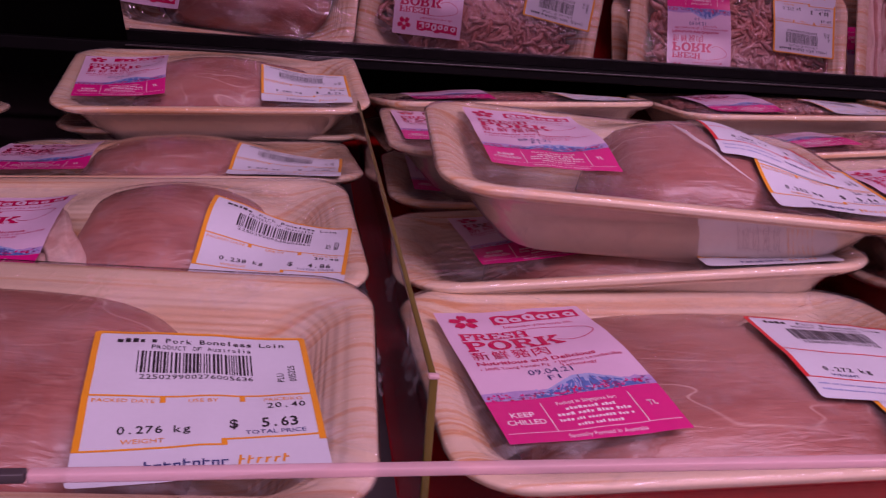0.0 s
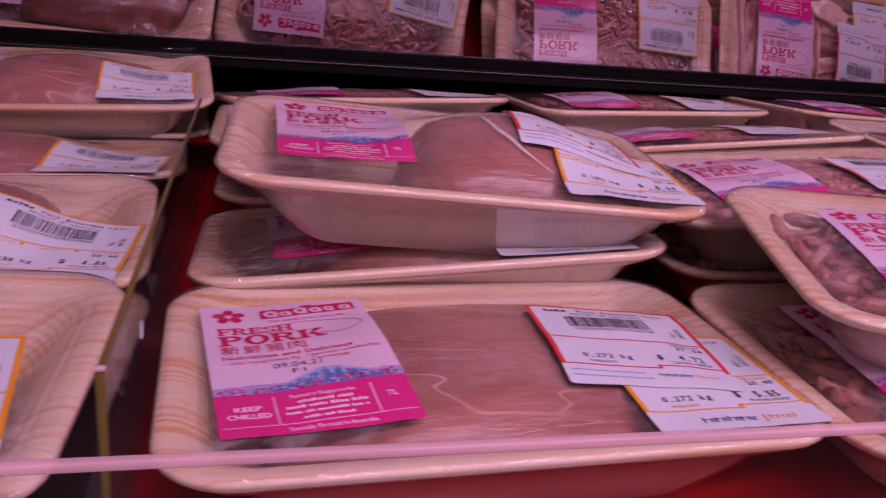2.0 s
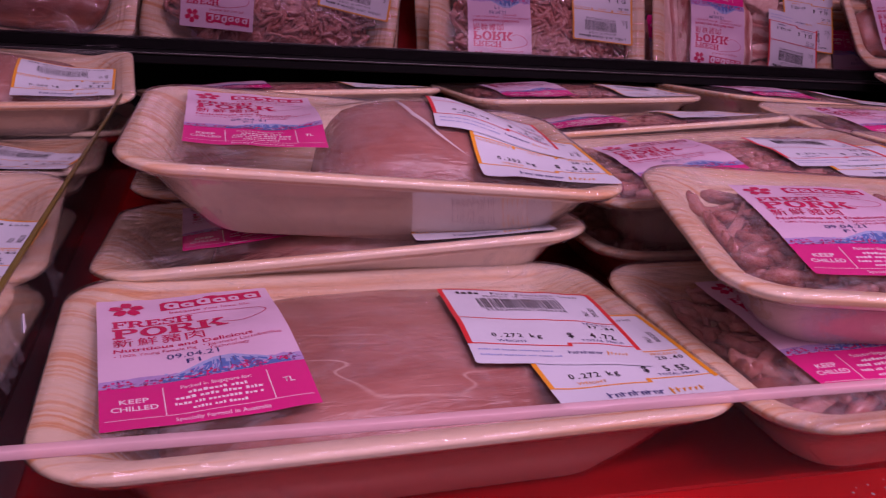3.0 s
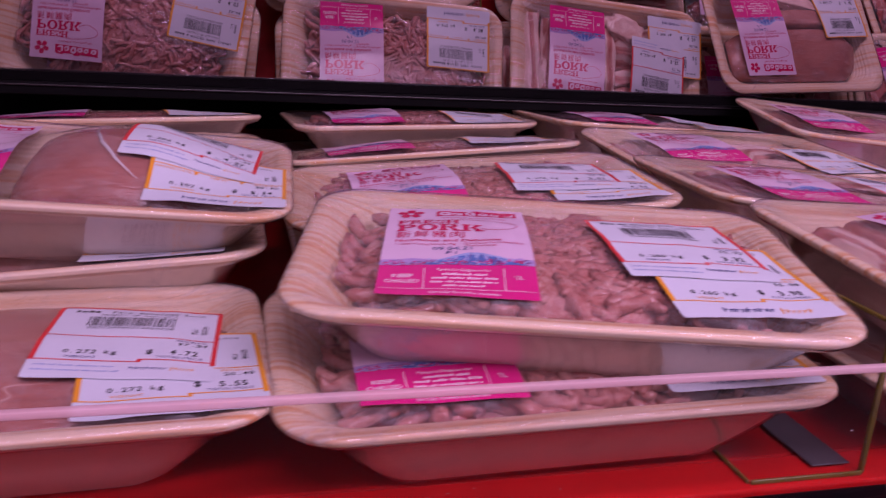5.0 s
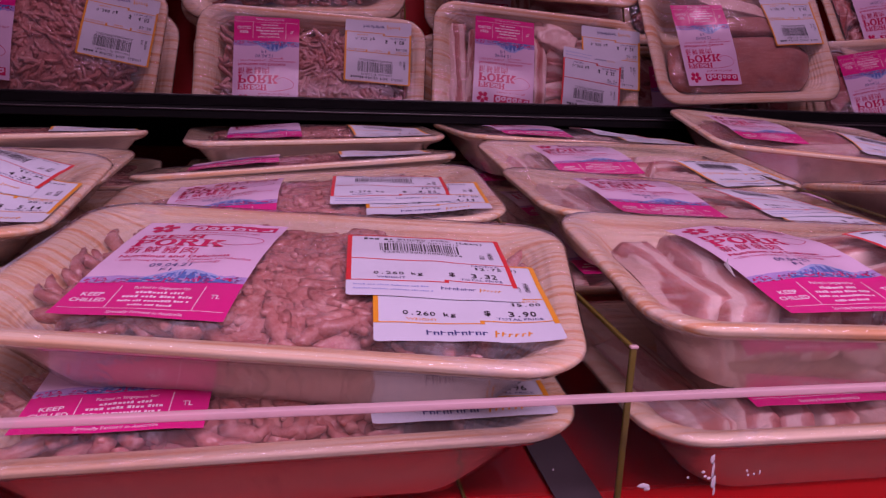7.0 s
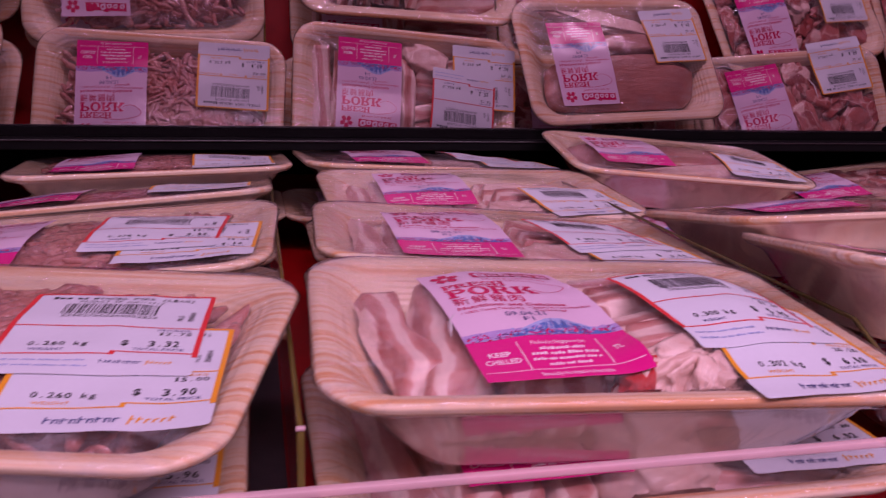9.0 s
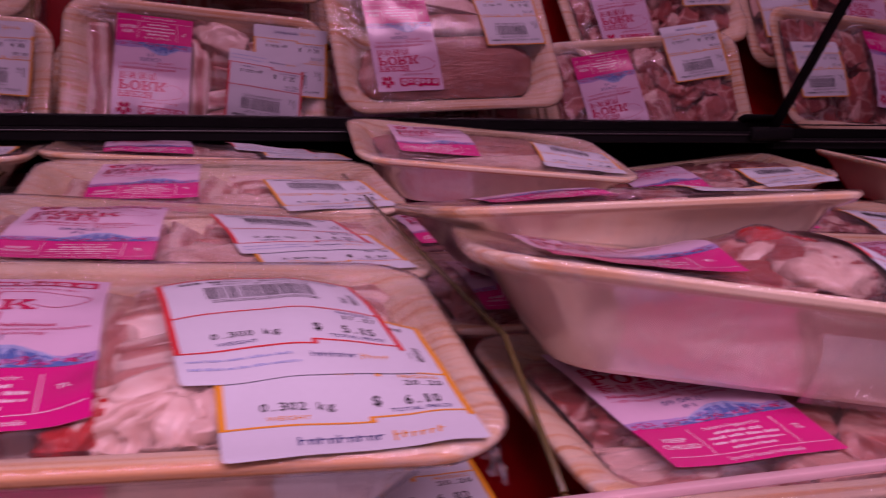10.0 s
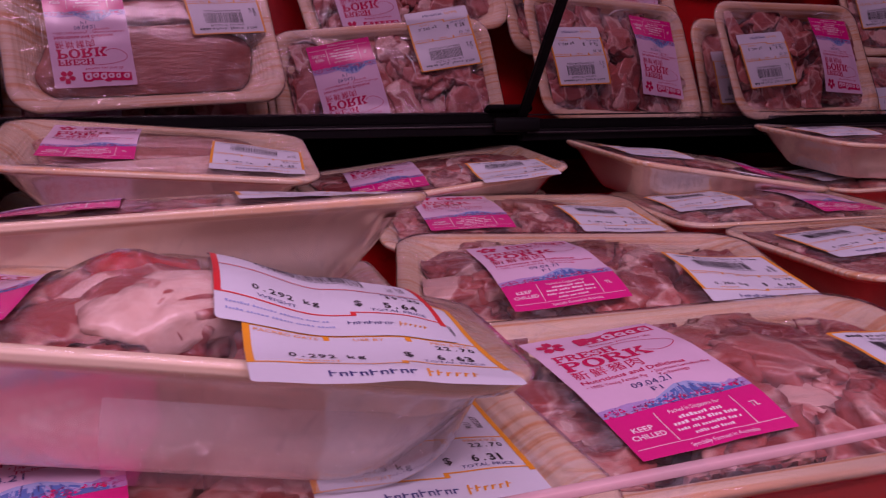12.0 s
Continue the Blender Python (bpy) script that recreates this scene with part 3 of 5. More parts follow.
def rings_mesh(rings, close_start=None, close_end=None):
    verts, faces = [], []
    n = len(rings[0])
    for r in rings:
        verts += r
    for i in range(len(rings) - 1):
        for j in range(n):
            a, b = i * n + j, i * n + (j + 1) % n
            faces.append((a, b, b + n, a + n))
    if close_start is not None:
        verts.append(close_start)
        c = len(verts) - 1
        faces += [((j + 1) % n, j, c) for j in range(n)]
    if close_end is not None:
        verts.append(close_end)
        c, o = len(verts) - 1, (len(rings) - 1) * n
        faces += [(o + j, o + (j + 1) % n, c) for j in range(n)]
    return verts, faces


def tray_mesh():
    prof = [(0.043, 0.032, 0.016, 0.0), (0.0395, 0.0285, 0.018, 0.0004), (0.036, 0.0255, 0.020, 0.003), (0.0235, 0.0170, 0.022, 0.0170), (0.0120, 0.0090, 0.023, 0.0315),
            (0.0035, 0.003, 0.024, 0.0340), (0.0006, 0.0006, 0.025, 0.0358), (0.0, 0.0, 0.025, 0.0374), (0.0012, 0.0012, 0.025, 0.0387), (0.0045, 0.0045, 0.024, 0.0390),
            (0.0085, 0.0085, 0.022, 0.0381), (0.0125, 0.0115, 0.021, 0.0358), (0.0165, 0.0140, 0.021, 0.0330), (0.029, 0.0220, 0.020, 0.0165), (0.040, 0.0300, 0.018, 0.0060), (0.047, 0.037, 0.015, 0.0048)]
    rings = [loop(W - 2 * ix, D - 2 * iy, r, z) for ix, iy, r, z in prof]
    n = len(rings[0])
    verts, faces = rings_mesh(rings, (0, 0, 0.0), (0, 0, 0.004))
    idx = [1 if f < 5 * n else 0 for f in range((len(rings) - 1) * n)] + [1] * n + [0] * n
    ob = part("tray", (verts, [tuple(reversed(f)) for f in faces], idx), [M_FOAM, M_FOAM_OUT])
    me = ob.data
    bpy.data.objects.remove(ob)
    return me


TRAY = tray_mesh()


class Skin:
    """The height of the stretched film over a pack: flat at the rim, raised over the meat."""

    def __init__(self, bumps, sag=0.0015, seed=0):
        self.bumps, self.sag, self.seed = bumps, sag, seed

    def z(self, x, y):
        ax, ay = abs(2 * x / W), abs(2 * y / D)
        mask = max(0.0, 1 - ax ** 5) * max(0.0, 1 - ay ** 5)
        s = 0.0
        for cx, cy, rx, ry, h in self.bumps:
            q = ((x - cx) / rx) ** 2 + ((y - cy) / ry) ** 2
            s += (h * math.exp(-q ** 1.4)) ** 3
        w = noise.noise(Vector((x * 38, y * 60, self.seed * 3.7))) * 0.0006
        over = 0.15 * (max(0.0, abs(x) - W / 2) + max(0.0, abs(y) - D / 2))
        return H + 0.0008 + mask * (s ** (1 / 3) - self.sag + w) - over


def film_part(skin, parent):
    base = loop(W - 0.002, D - 0.002, 0.024, 0)
    rings = []
    for s in (0.06, 0.16, 0.27, 0.38, 0.48, 0.58, 0.67, 0.75, 0.82, 0.88, 0.93, 0.97, 1.0):
        rings.append([(x * s, y * s, skin.z(x * s, y * s)) for x, y, _ in base])
    for ix, iy, r, z in ((-0.0006, -0.0006, 0.0255, 0.0374), (0.003, 0.0025, 0.024, 0.0334), (0.0110, 0.0080, 0.023, 0.0309), (0.0225, 0.0160, 0.022, 0.0165), (0.035, 0.0245, 0.020, 0.0024)):
        ring = loop(W - 2 * ix, D - 2 * iy, r, z)
        rings.append([(x + 0.0004 * noise.noise(Vector((x * 60, y * 60, z * 60 + skin.seed))), y + 0.0004 * noise.noise(Vector((x * 60, y * 60, z * 60 + skin.seed + 9))), zz) for x, y, zz in ring])
    verts, faces = rings_mesh(rings, (0, 0, skin.z(0, 0)))
    n = len(base)
    idx = [0 if f < 14 * n else 1 for f in range((len(rings) - 1) * n)] + [0] * n
    ob = part("film", (verts, [f[::-1] for f in faces], idx), [M_FILM, M_SKIRT], parent, "stretched clear cling film")
    return ob


def bed(x, y):
    """The height of the tray's inside at a place."""
    return max(0.0070, 0.0352 - (W / 2 - 0.0165 - abs(x)) * 1.10, 0.0352 - (D / 2 - 0.014 - abs(y)) * 1.60)


def slab(skin, cx, cy, rx, ry, seed, drop=0.0014, power=2.8, wob=0.10):
    """A rounded cut of meat whose top lies against the film."""
    rng = random.Random(seed)
    n, rs = 56, (0.0, 0.2, 0.38, 0.54, 0.68, 0.79, 0.87, 0.93, 0.97, 1.0, 0.99)
    verts, faces = [], []
    off = rng.random() * 50
    for k, r in enumerate(rs[1:]):
        for j in range(n):
            a = 2 * math.pi * j / n
            c, s = math.cos(a), math.sin(a)
            q = (abs(c) ** power + abs(s) ** power) ** (-1 / power)
            q *= 1 + wob * noise.noise(Vector((c * 1.3 + off, s * 1.3, 0)))
            x, y = cx + rx * q * r * c, cy + ry * q * r * s
            xx, yy = max(-W / 2 + 0.016, min(W / 2 - 0.016, x)), max(-D / 2 + 0.014, min(D / 2 - 0.014, y))
            top = skin.z(xx, yy) - drop - 0.0009 * abs(noise.noise(Vector((x * 60 + off, y * 60, 3))))
            u = max(0.0, (r - 0.72) / 0.28)
            floor_z = min(bed(xx, yy), top)
            z = floor_z + (top - floor_z) * math.sqrt(max(0.0, 1 - u * u)) if k < len(rs) - 2 else floor_z
            verts.append((xx, yy, z))
    for i in range(len(rs) - 2):
        for j in range(n):
            a, b = i * n + j, i * n + (j + 1) % n
            faces.append((a, a + n, b + n, b))
    verts.append((cx, cy, skin.z(cx, cy) - drop))
    faces += [((j + 1) % n, j, len(verts) - 1)[::-1] for j in range(n)]
    return verts, faces, []


def worms(skin, cx, cy, rx, ry, count, seed):
    """Strands of minced meat lying in all directions under the film."""
    rng = random.Random(seed)
    verts, faces = [], []
    for _ in range(count):
        while True:
            u, v = rng.uniform(-1, 1), rng.uniform(-1, 1)
            if abs(u) ** 3 + abs(v) ** 3 < 1:
                break
        x, y = cx + u * rx, cy + v * ry
        edge = max(abs(u), abs(v))
        depth = rng.uniform(0.0, 0.0030) + (0.010 * max(0, edge - 0.8) / 0.2)
        a, turn = math.pi * 2.2 * noise.noise(Vector((x * 17, y * 17, seed * 1.7))) + rng.gauss(0, 0.40) + math.pi * rng.randint(0, 1), rng.uniform(-0.12, 0.12)
        rad, steps = rng.uniform(0.0017, 0.0034), rng.choice((2, 3, 4, 5, 7))
        pitch = rng.gauss(0, 0.28)
        base = len(verts)
        rings = 0
        for k in range(steps + 1):
            r = rad * (0.55 if k in (0, steps) else 1.0) * (1 + 0.30 * rng.uniform(-1, 1))
            px, py = max(-W / 2 + 0.020, min(W / 2 - 0.020, x)), max(-D / 2 + 0.018, min(D / 2 - 0.018, y))
            pz = min(skin.z(px, py) - 0.0011 - r, skin.z(px, py) - 0.0012 - rad - depth + pitch * rad * 1.5 * (k - steps / 2))
            pz = max(pz, bed(px, py) + rad)
            nx, ny = -math.sin(a), math.cos(a)
            for j in range(6):
                b = math.pi * j / 3
                verts.append((px + nx * r * math.cos(b), py + ny * r * math.cos(b), pz + r * math.sin(b)))
            x, y = x + math.cos(a) * rad * 1.5, y + math.sin(a) * rad * 1.5
            a += turn + rng.uniform(-0.18, 0.18)
            rings += 1
        for k in range(rings - 1):
            for j in range(6):
                p, q = base + k * 6 + j, base + k * 6 + (j + 1) % 6
                faces.append((p, q, q + 6, p + 6))
        faces.append(tuple(base + j for j in range(5, -1, -1)))
        faces.append(tuple(base + (rings - 1) * 6 + j for j in range(6)))
    return verts, faces, []


def lump(skin, cx, cy, rx, ry, rz, ang, seed, rough=0.22, drop=0.0013, box=0.8):
    rng = random.Random(seed)
    bm = bmesh.new()
    bmesh.ops.create_icosphere(bm, subdivisions=4, radius=1)
    off = rng.random() * 60
    ca, sa = math.cos(ang), math.sin(ang)
    for v in bm.verts:
        p = v.co.copy()
        f = 1 + rough * noise.noise(p * 1.3 + Vector((off, 0, 0))) + 0.55 * rough * noise.noise(p * 3.3 + Vector((0, off, 0))) + 0.35 * rough * abs(noise.noise(p * 7 + Vector((0, 0, off))))
        p = p * f
        p = Vector((math.copysign(abs(p.x) ** box, p.x), math.copysign(abs(p.y) ** box, p.y), math.copysign(abs(p.z) ** (box - 0.05), p.z)))
        x, y = p.x * rx, p.y * ry
        x, y = cx + x * ca - y * sa, cy + x * sa + y * ca
        x, y = max(-W / 2 + 0.015, min(W / 2 - 0.015, x)), max(-D / 2 + 0.013, min(D / 2 - 0.013, y))
        top = skin.z(x, y) - drop
        zc = top - rz * 0.92
        z = min(top, zc + p.z * rz)
        v.co = Vector((x, y, max(min(bed(x, y), top), z)))
    return bm


def strip(skin, cx, cy, wid, length, thick, ang, seed, lean=1.0, sink=1.0):
    """A slice of streaky pork lying on edge or flat, its top against the film. x runs across the bands."""
    rng = random.Random(seed)
    off = rng.random() * 40
    nx, ny = 12, 26
    ca, sa = math.cos(ang), math.sin(ang)
    verts, faces = [], []
    for face_top in (True, False):
        for j in range(ny + 1):
            for i in range(nx + 1):
                u, v = i / nx - 0.5, j / ny - 0.5
                e = min(1.0, (0.5 - abs(u)) / 0.16) * min(1.0, (0.5 - abs(v)) / 0.018)
                e = math.sqrt(max(0.0, 1 - (1 - e) ** 2))
                lx = u * wid * (1 + 0.25 * noise.noise(Vector((v * 3 + off, 1, 0)))) + 0.006 * noise.noise(Vector((v * 2.2, off, 4)))
                ly = v * length
                x, y = cx + lx * ca - ly * sa, cy + lx * sa + ly * ca
                xx, yy = max(-W / 2 + 0.015, min(W / 2 - 0.015, x)), max(-D / 2 + 0.013, min(D / 2 - 0.013, y))
                top = skin.z(xx, yy) - 0.0014 - sink * (0.0035 * abs(noise.noise(Vector((v * 2.5 + off, 7, 0)))) + (0.0045 + 0.003 * math.sin(off + v * 3)) * 1.5 * (0.5 + u * lean))
                z = top - thick * 0.5 + (thick * 0.5 if face_top else -thick * 0.5) * e
                # kept in the slice's own axes so that the bands follow it
                gx, gy = (xx - cx) * ca + (yy - cy) * sa, -(xx - cx) * sa + (yy - cy) * ca
                verts.append((gx, gy, max(min(bed(xx, yy), top), z)))
    m = (nx + 1) * (ny + 1)
    for j in range(ny):
        for i in range(nx):
            a = j * (nx + 1) + i
            faces.append((a, a + 1, a + nx + 2, a + nx + 1))
            faces.append((m + a, m + a + nx + 1, m + a + nx + 2, m + a + 1))
    for i in range(nx):
        faces.append((i + 1, i, m + i, m + i + 1))
        a = ny * (nx + 1) + i
        faces.append((a, a + 1, m + a + 1, m + a))
    for j in range(ny):
        a = j * (nx + 1)
        faces.append((a, a + nx + 1, m + a + nx + 1, m + a))
        a += nx
        faces.append((a + nx + 1, a, m + a, m + a + nx + 1))
    return verts, faces, []


# ---- label printing ----
TEXTS = {}


def text_shape(s, fat=0.0):
    """Vertices and faces of a word in the built-in font, one unit high capitals, starting at x = 0."""
    if (s, fat) not in TEXTS:
        c = bpy.data.curves.new("word", "FONT")
        c.body, c.resolution_u, c.size, c.offset = s, 2, 1.0, fat
        o = new("word", c)
        bpy.context.view_layer.update()
        me = o.to_mesh()
        vs = [(v.co.x, v.co.y) for v in me.vertices]
        fs = [tuple(p.vertices) for p in me.polygons]
        o.to_mesh_clear()
        bpy.data.objects.remove(o)
        bpy.data.curves.remove(c)
        x0, x1 = min(v[0] for v in vs), max(v[0] for v in vs)
        TEXTS[s, fat] = ([((x - x0), y / 0.7) for x, y in vs], fs, x1 - x0)
    return TEXTS[s, fat]


def arc(cx, cy, rx, ry, tx, ty, a0, a1, n=10):
    """Quads of a curved stroke: an ellipse's outer edge, less deep by tx and ty inside."""
    q = [(math.cos(radians(a0 + (a1 - a0) * i / n)), math.sin(radians(a0 + (a1 - a0) * i / n))) for i in range(n + 1)]
    return [[(cx + rx * c, cy + ry * d), (cx + rx * e, cy + ry * f), (cx + (rx - tx) * e, cy + (ry - ty) * f), (cx + (rx - tx) * c, cy + (ry - ty) * d)] for (c, d), (e, f) in zip(q, q[1:])]


def oblong(x0, y0, x1, y1):
    return [[(x0, y0), (x1, y0), (x1, y1), (x0, y1)]]


def slab_letter(ch):
    """Strokes of a heavy slab-serif capital, one unit high, and its width."""
    def stem(x):
        return oblong(x, 0.15, x + 0.25, 0.85) + oblong(x - 0.09, 0, x + 0.34, 0.15) + oblong(x - 0.09, 0.85, x + 0.34, 1)
    bowl = oblong(0.43, 0.85, 0.50, 1) + oblong(0.34, 0.44, 0.50, 0.58) + arc(0.50, 0.72, 0.38, 0.28, 0.24, 0.14, -90, 90)
    if ch == "F":
        return stem(0.09) + oblong(0.43, 0.85, 0.86, 1) + oblong(0.72, 0.64, 0.86, 0.85) + oblong(0.34, 0.44, 0.58, 0.58) + oblong(0.58, 0.36, 0.68, 0.66), 0.90
    if ch == "E":
        return stem(0.09) + oblong(0.43, 0.85, 0.86, 1) + oblong(0.74, 0.68, 0.86, 0.85) + oblong(0.34, 0.44, 0.56, 0.58) + oblong(0.56, 0.36, 0.66, 0.66) + oblong(0.43, 0, 0.90, 0.15) + oblong(0.76, 0.15, 0.90, 0.34), 0.94
    if ch == "S":
        return arc(0.42, 0.735, 0.36, 0.265, 0.21, 0.14, 35, 262, 14) + arc(0.42, 0.27, 0.38, 0.27, 0.22, 0.14, 82, -148, 14) + oblong(0.66, 0.68, 0.78, 1) + oblong(0.03, 0, 0.15, 0.32), 0.84
    if ch == "H":
        return stem(0.09) + stem(0.71) + oblong(0.34, 0.44, 0.71, 0.58), 1.08
    if ch == "P":
        return stem(0.09) + bowl, 0.92
    if ch == "R":
        return stem(0.09) + bowl + [[(0.46, 0.44), (0.66, 0.48), (0.93, 0.15), (0.66, 0.15)]] + oblong(0.64, 0, 1.04, 0.15), 1.06
    if ch == "O":
        return arc(0.50, 0.5, 0.48, 0.52, 0.25, 0.16, 0, 360, 24), 1.02
    return stem(0.09) + [[(0.34, 0.36), (0.54, 0.46), (0.90, 0.85), (0.64, 0.85)], [(0.44, 0.50), (0.62, 0.60), (0.98, 0.15), (0.70, 0.15)]] + oblong(0.58, 0.85, 0.98, 1) + oblong(0.64, 0, 1.08, 0.15), 1.10


class Print:
    """Flat shapes on a label, in the label's own metres (origin at its centre), later laid on the film."""

    def __init__(self):
        self.v, self.f, self.m, self.mats = [], [], [], []

    def add(self, pts, faces, material, layer=1):
        if material not in self.mats:
            self.mats.append(material)
        b = len(self.v)
        self.v += [(x, y, layer) for x, y in pts]
        self.f += [tuple(b + i for i in f) for f in faces]
        self.m += [self.mats.index(material)] * len(faces)

    def rect(self, x0, y0, x1, y1, material, layer=1, n=1, rows=1):
        n, rows = max(n, math.ceil(abs(x1 - x0) / 0.003)), max(rows, math.ceil(abs(y1 - y0) / 0.003))
        pts = [(x0 + (x1 - x0) * i / n, y0 + (y1 - y0) * j / rows) for j in range(rows + 1) for i in range(n + 1)]
        self.add(pts, [(j * (n + 1) + i, j * (n + 1) + i + 1, (j + 1) * (n + 1) + i + 1, (j + 1) * (n + 1) + i) for j in range(rows) for i in range(n)], material, layer)

    def rounded(self, x0, y0, x1, y1, r, material, layer=0, n=28, rows=30):
        """A sheet with rounded corners, cut into a grid so that it can bend."""
        ys = [y0, y0 + 0.15 * r, y0 + 0.5 * r] + [y0 + r + (y1 - y0 - 2 * r) * j / rows for j in range(rows + 1)] + [y1 - 0.5 * r, y1 - 0.15 * r, y1]
        pts = []
        for y in ys:
            d = max(0.0, r - min(y - y0, y1 - y))
            cut = r - math.sqrt(max(0.0, r * r - d * d))
            pts += [(x0 + cut + (x1 - x0 - 2 * cut) * i / n, y) for i in range(n + 1)]
        self.add(pts, [(j * (n + 1) + i, j * (n + 1) + i + 1, (j + 1) * (n + 1) + i + 1, (j + 1) * (n + 1) + i) for j in range(len(ys) - 1) for i in range(n)], material, layer)

    def poly(self, pts, material, layer=1):
        self.add(pts, [tuple(range(len(pts)))], material, layer)

    def line(self, pts, w, material, layer=1):
        for k, ((xa, ya), (xb, yb)) in enumerate(zip(pts, pts[1:])):
            dx, dy = xb - xa, yb - ya
            q = math.hypot(dx, dy) or 1
            ox, oy = -dy / q * w / 2, dx / q * w / 2
            ex, ey = dx / q * w * 0.3, dy / q * w * 0.3
            self.poly([(xa + ox - ex, ya + oy - ey), (xa - ox - ex, ya - oy - ey), (xb - ox + ex, yb - oy + ey), (xb + ox + ex, yb + oy + ey)], material, layer + 0.2 * (k % 2))

    def text(self, s, x, y, h, material, width=None, align="l", turn=False, layer=2, bold=0.0):
        vs, fs, w = text_shape(s, bold)
        kx = (width / w) if width else h
        sh = {"l": 0, "c": -0.5, "r": -1}[align] * w * kx
        pts = [(px * kx + sh, py * h) for px, py in vs]
        pts = [(x - q, y + p) if turn else (x + p, y + q) for p, q in pts]
        self.add(pts, fs, material, layer)

    def mono(self, s, x, y, h, material, width, align="l", bold=0.0):
        """Evenly spaced type of a label printer, with broad letters."""
        pitch = width / len(s)
        x += {"l": 0, "r": -width}[align]
        for k, ch in enumerate(s):
            if ch != " ":
                share = 0.28 if ch in ".Iil" else 0.36 if ch == "1" else 0.50 if ch in "()rt" else 0.80
                self.text(ch, x + pitch * (k + 0.5), y, h, material, pitch * share, "c", bold=bold)

    def slab(self, s, x, y, h, width, material, layer=2):
        """Heavy slab-serif capitals, as wide as asked."""
        letters = [slab_letter(c) for c in s]
        k = width / sum(w for _, w in letters)
        for strokes, w in letters:
            for j, q in enumerate(strokes):
                self.poly([(x + px * k, y + py * h) for px, py in q], material, layer + 0.1 * (j % 5))
            x += w * k

    def bars(self, x, y, w, h, material, seed, layer=2):
        """Writing that cannot be read: short bars of its size."""
        rng = random.Random(seed)
        p, left = 0.0, rng.randint(3, 8)
        while p < w - 0.4 * h:
            b = rng.uniform(0.42, 0.80) * h
            self.rect(x + p, y, x + p + b, y + h * rng.choice((0.72, 0.78, 1.0)), material, layer)
            p, left = p + b + 0.26 * h, left - 1
            if left == 0:
                p, left = p + 0.55 * h, rng.randint(3, 8)


def lay(pr, name, skin, cx, cy, ang, lift, parent, label="", tall=1.0, wide=1.0):
    ca, sa = math.cos(radians(ang)), math.sin(radians(ang))
    verts = []
    for x, y, layer in pr.v:
        x, y = x * wide, y * tall
        px, py = cx + x * ca - y * sa, cy + x * sa + y * ca
        wave = 0.0007 * (1 + noise.noise(Vector((px * 34, py * 30, skin.seed * 2.3)))) + 0.0009 * max(0.0, noise.noise(Vector((px * 58 + 5, py * 14, skin.seed))))
        verts.append((px, py, skin.z(px, py) + lift + wave + 0.00004 * layer))
    return part(name, (verts, pr.f, pr.m), pr.mats, parent, label)


BW, BH = 0.0645, 0.098  # brand label


def petals(pr, cx, cy, r, material):
    for k in range(5):
        a = radians(90 + 72 * k)
        pts = []
        for j in range(12):
            b = 2 * math.pi * j / 12
            u, v = 0.60 * r + 0.42 * r * math.cos(b), 0.31 * r * math.sin(b)
            if j == 0:
                u -= 0.14 * r
            pts.append((cx + u * math.cos(a) - v * math.sin(a), cy + u * math.sin(a) + v * math.cos(a)))
        pr.poly(pts, material, 2)


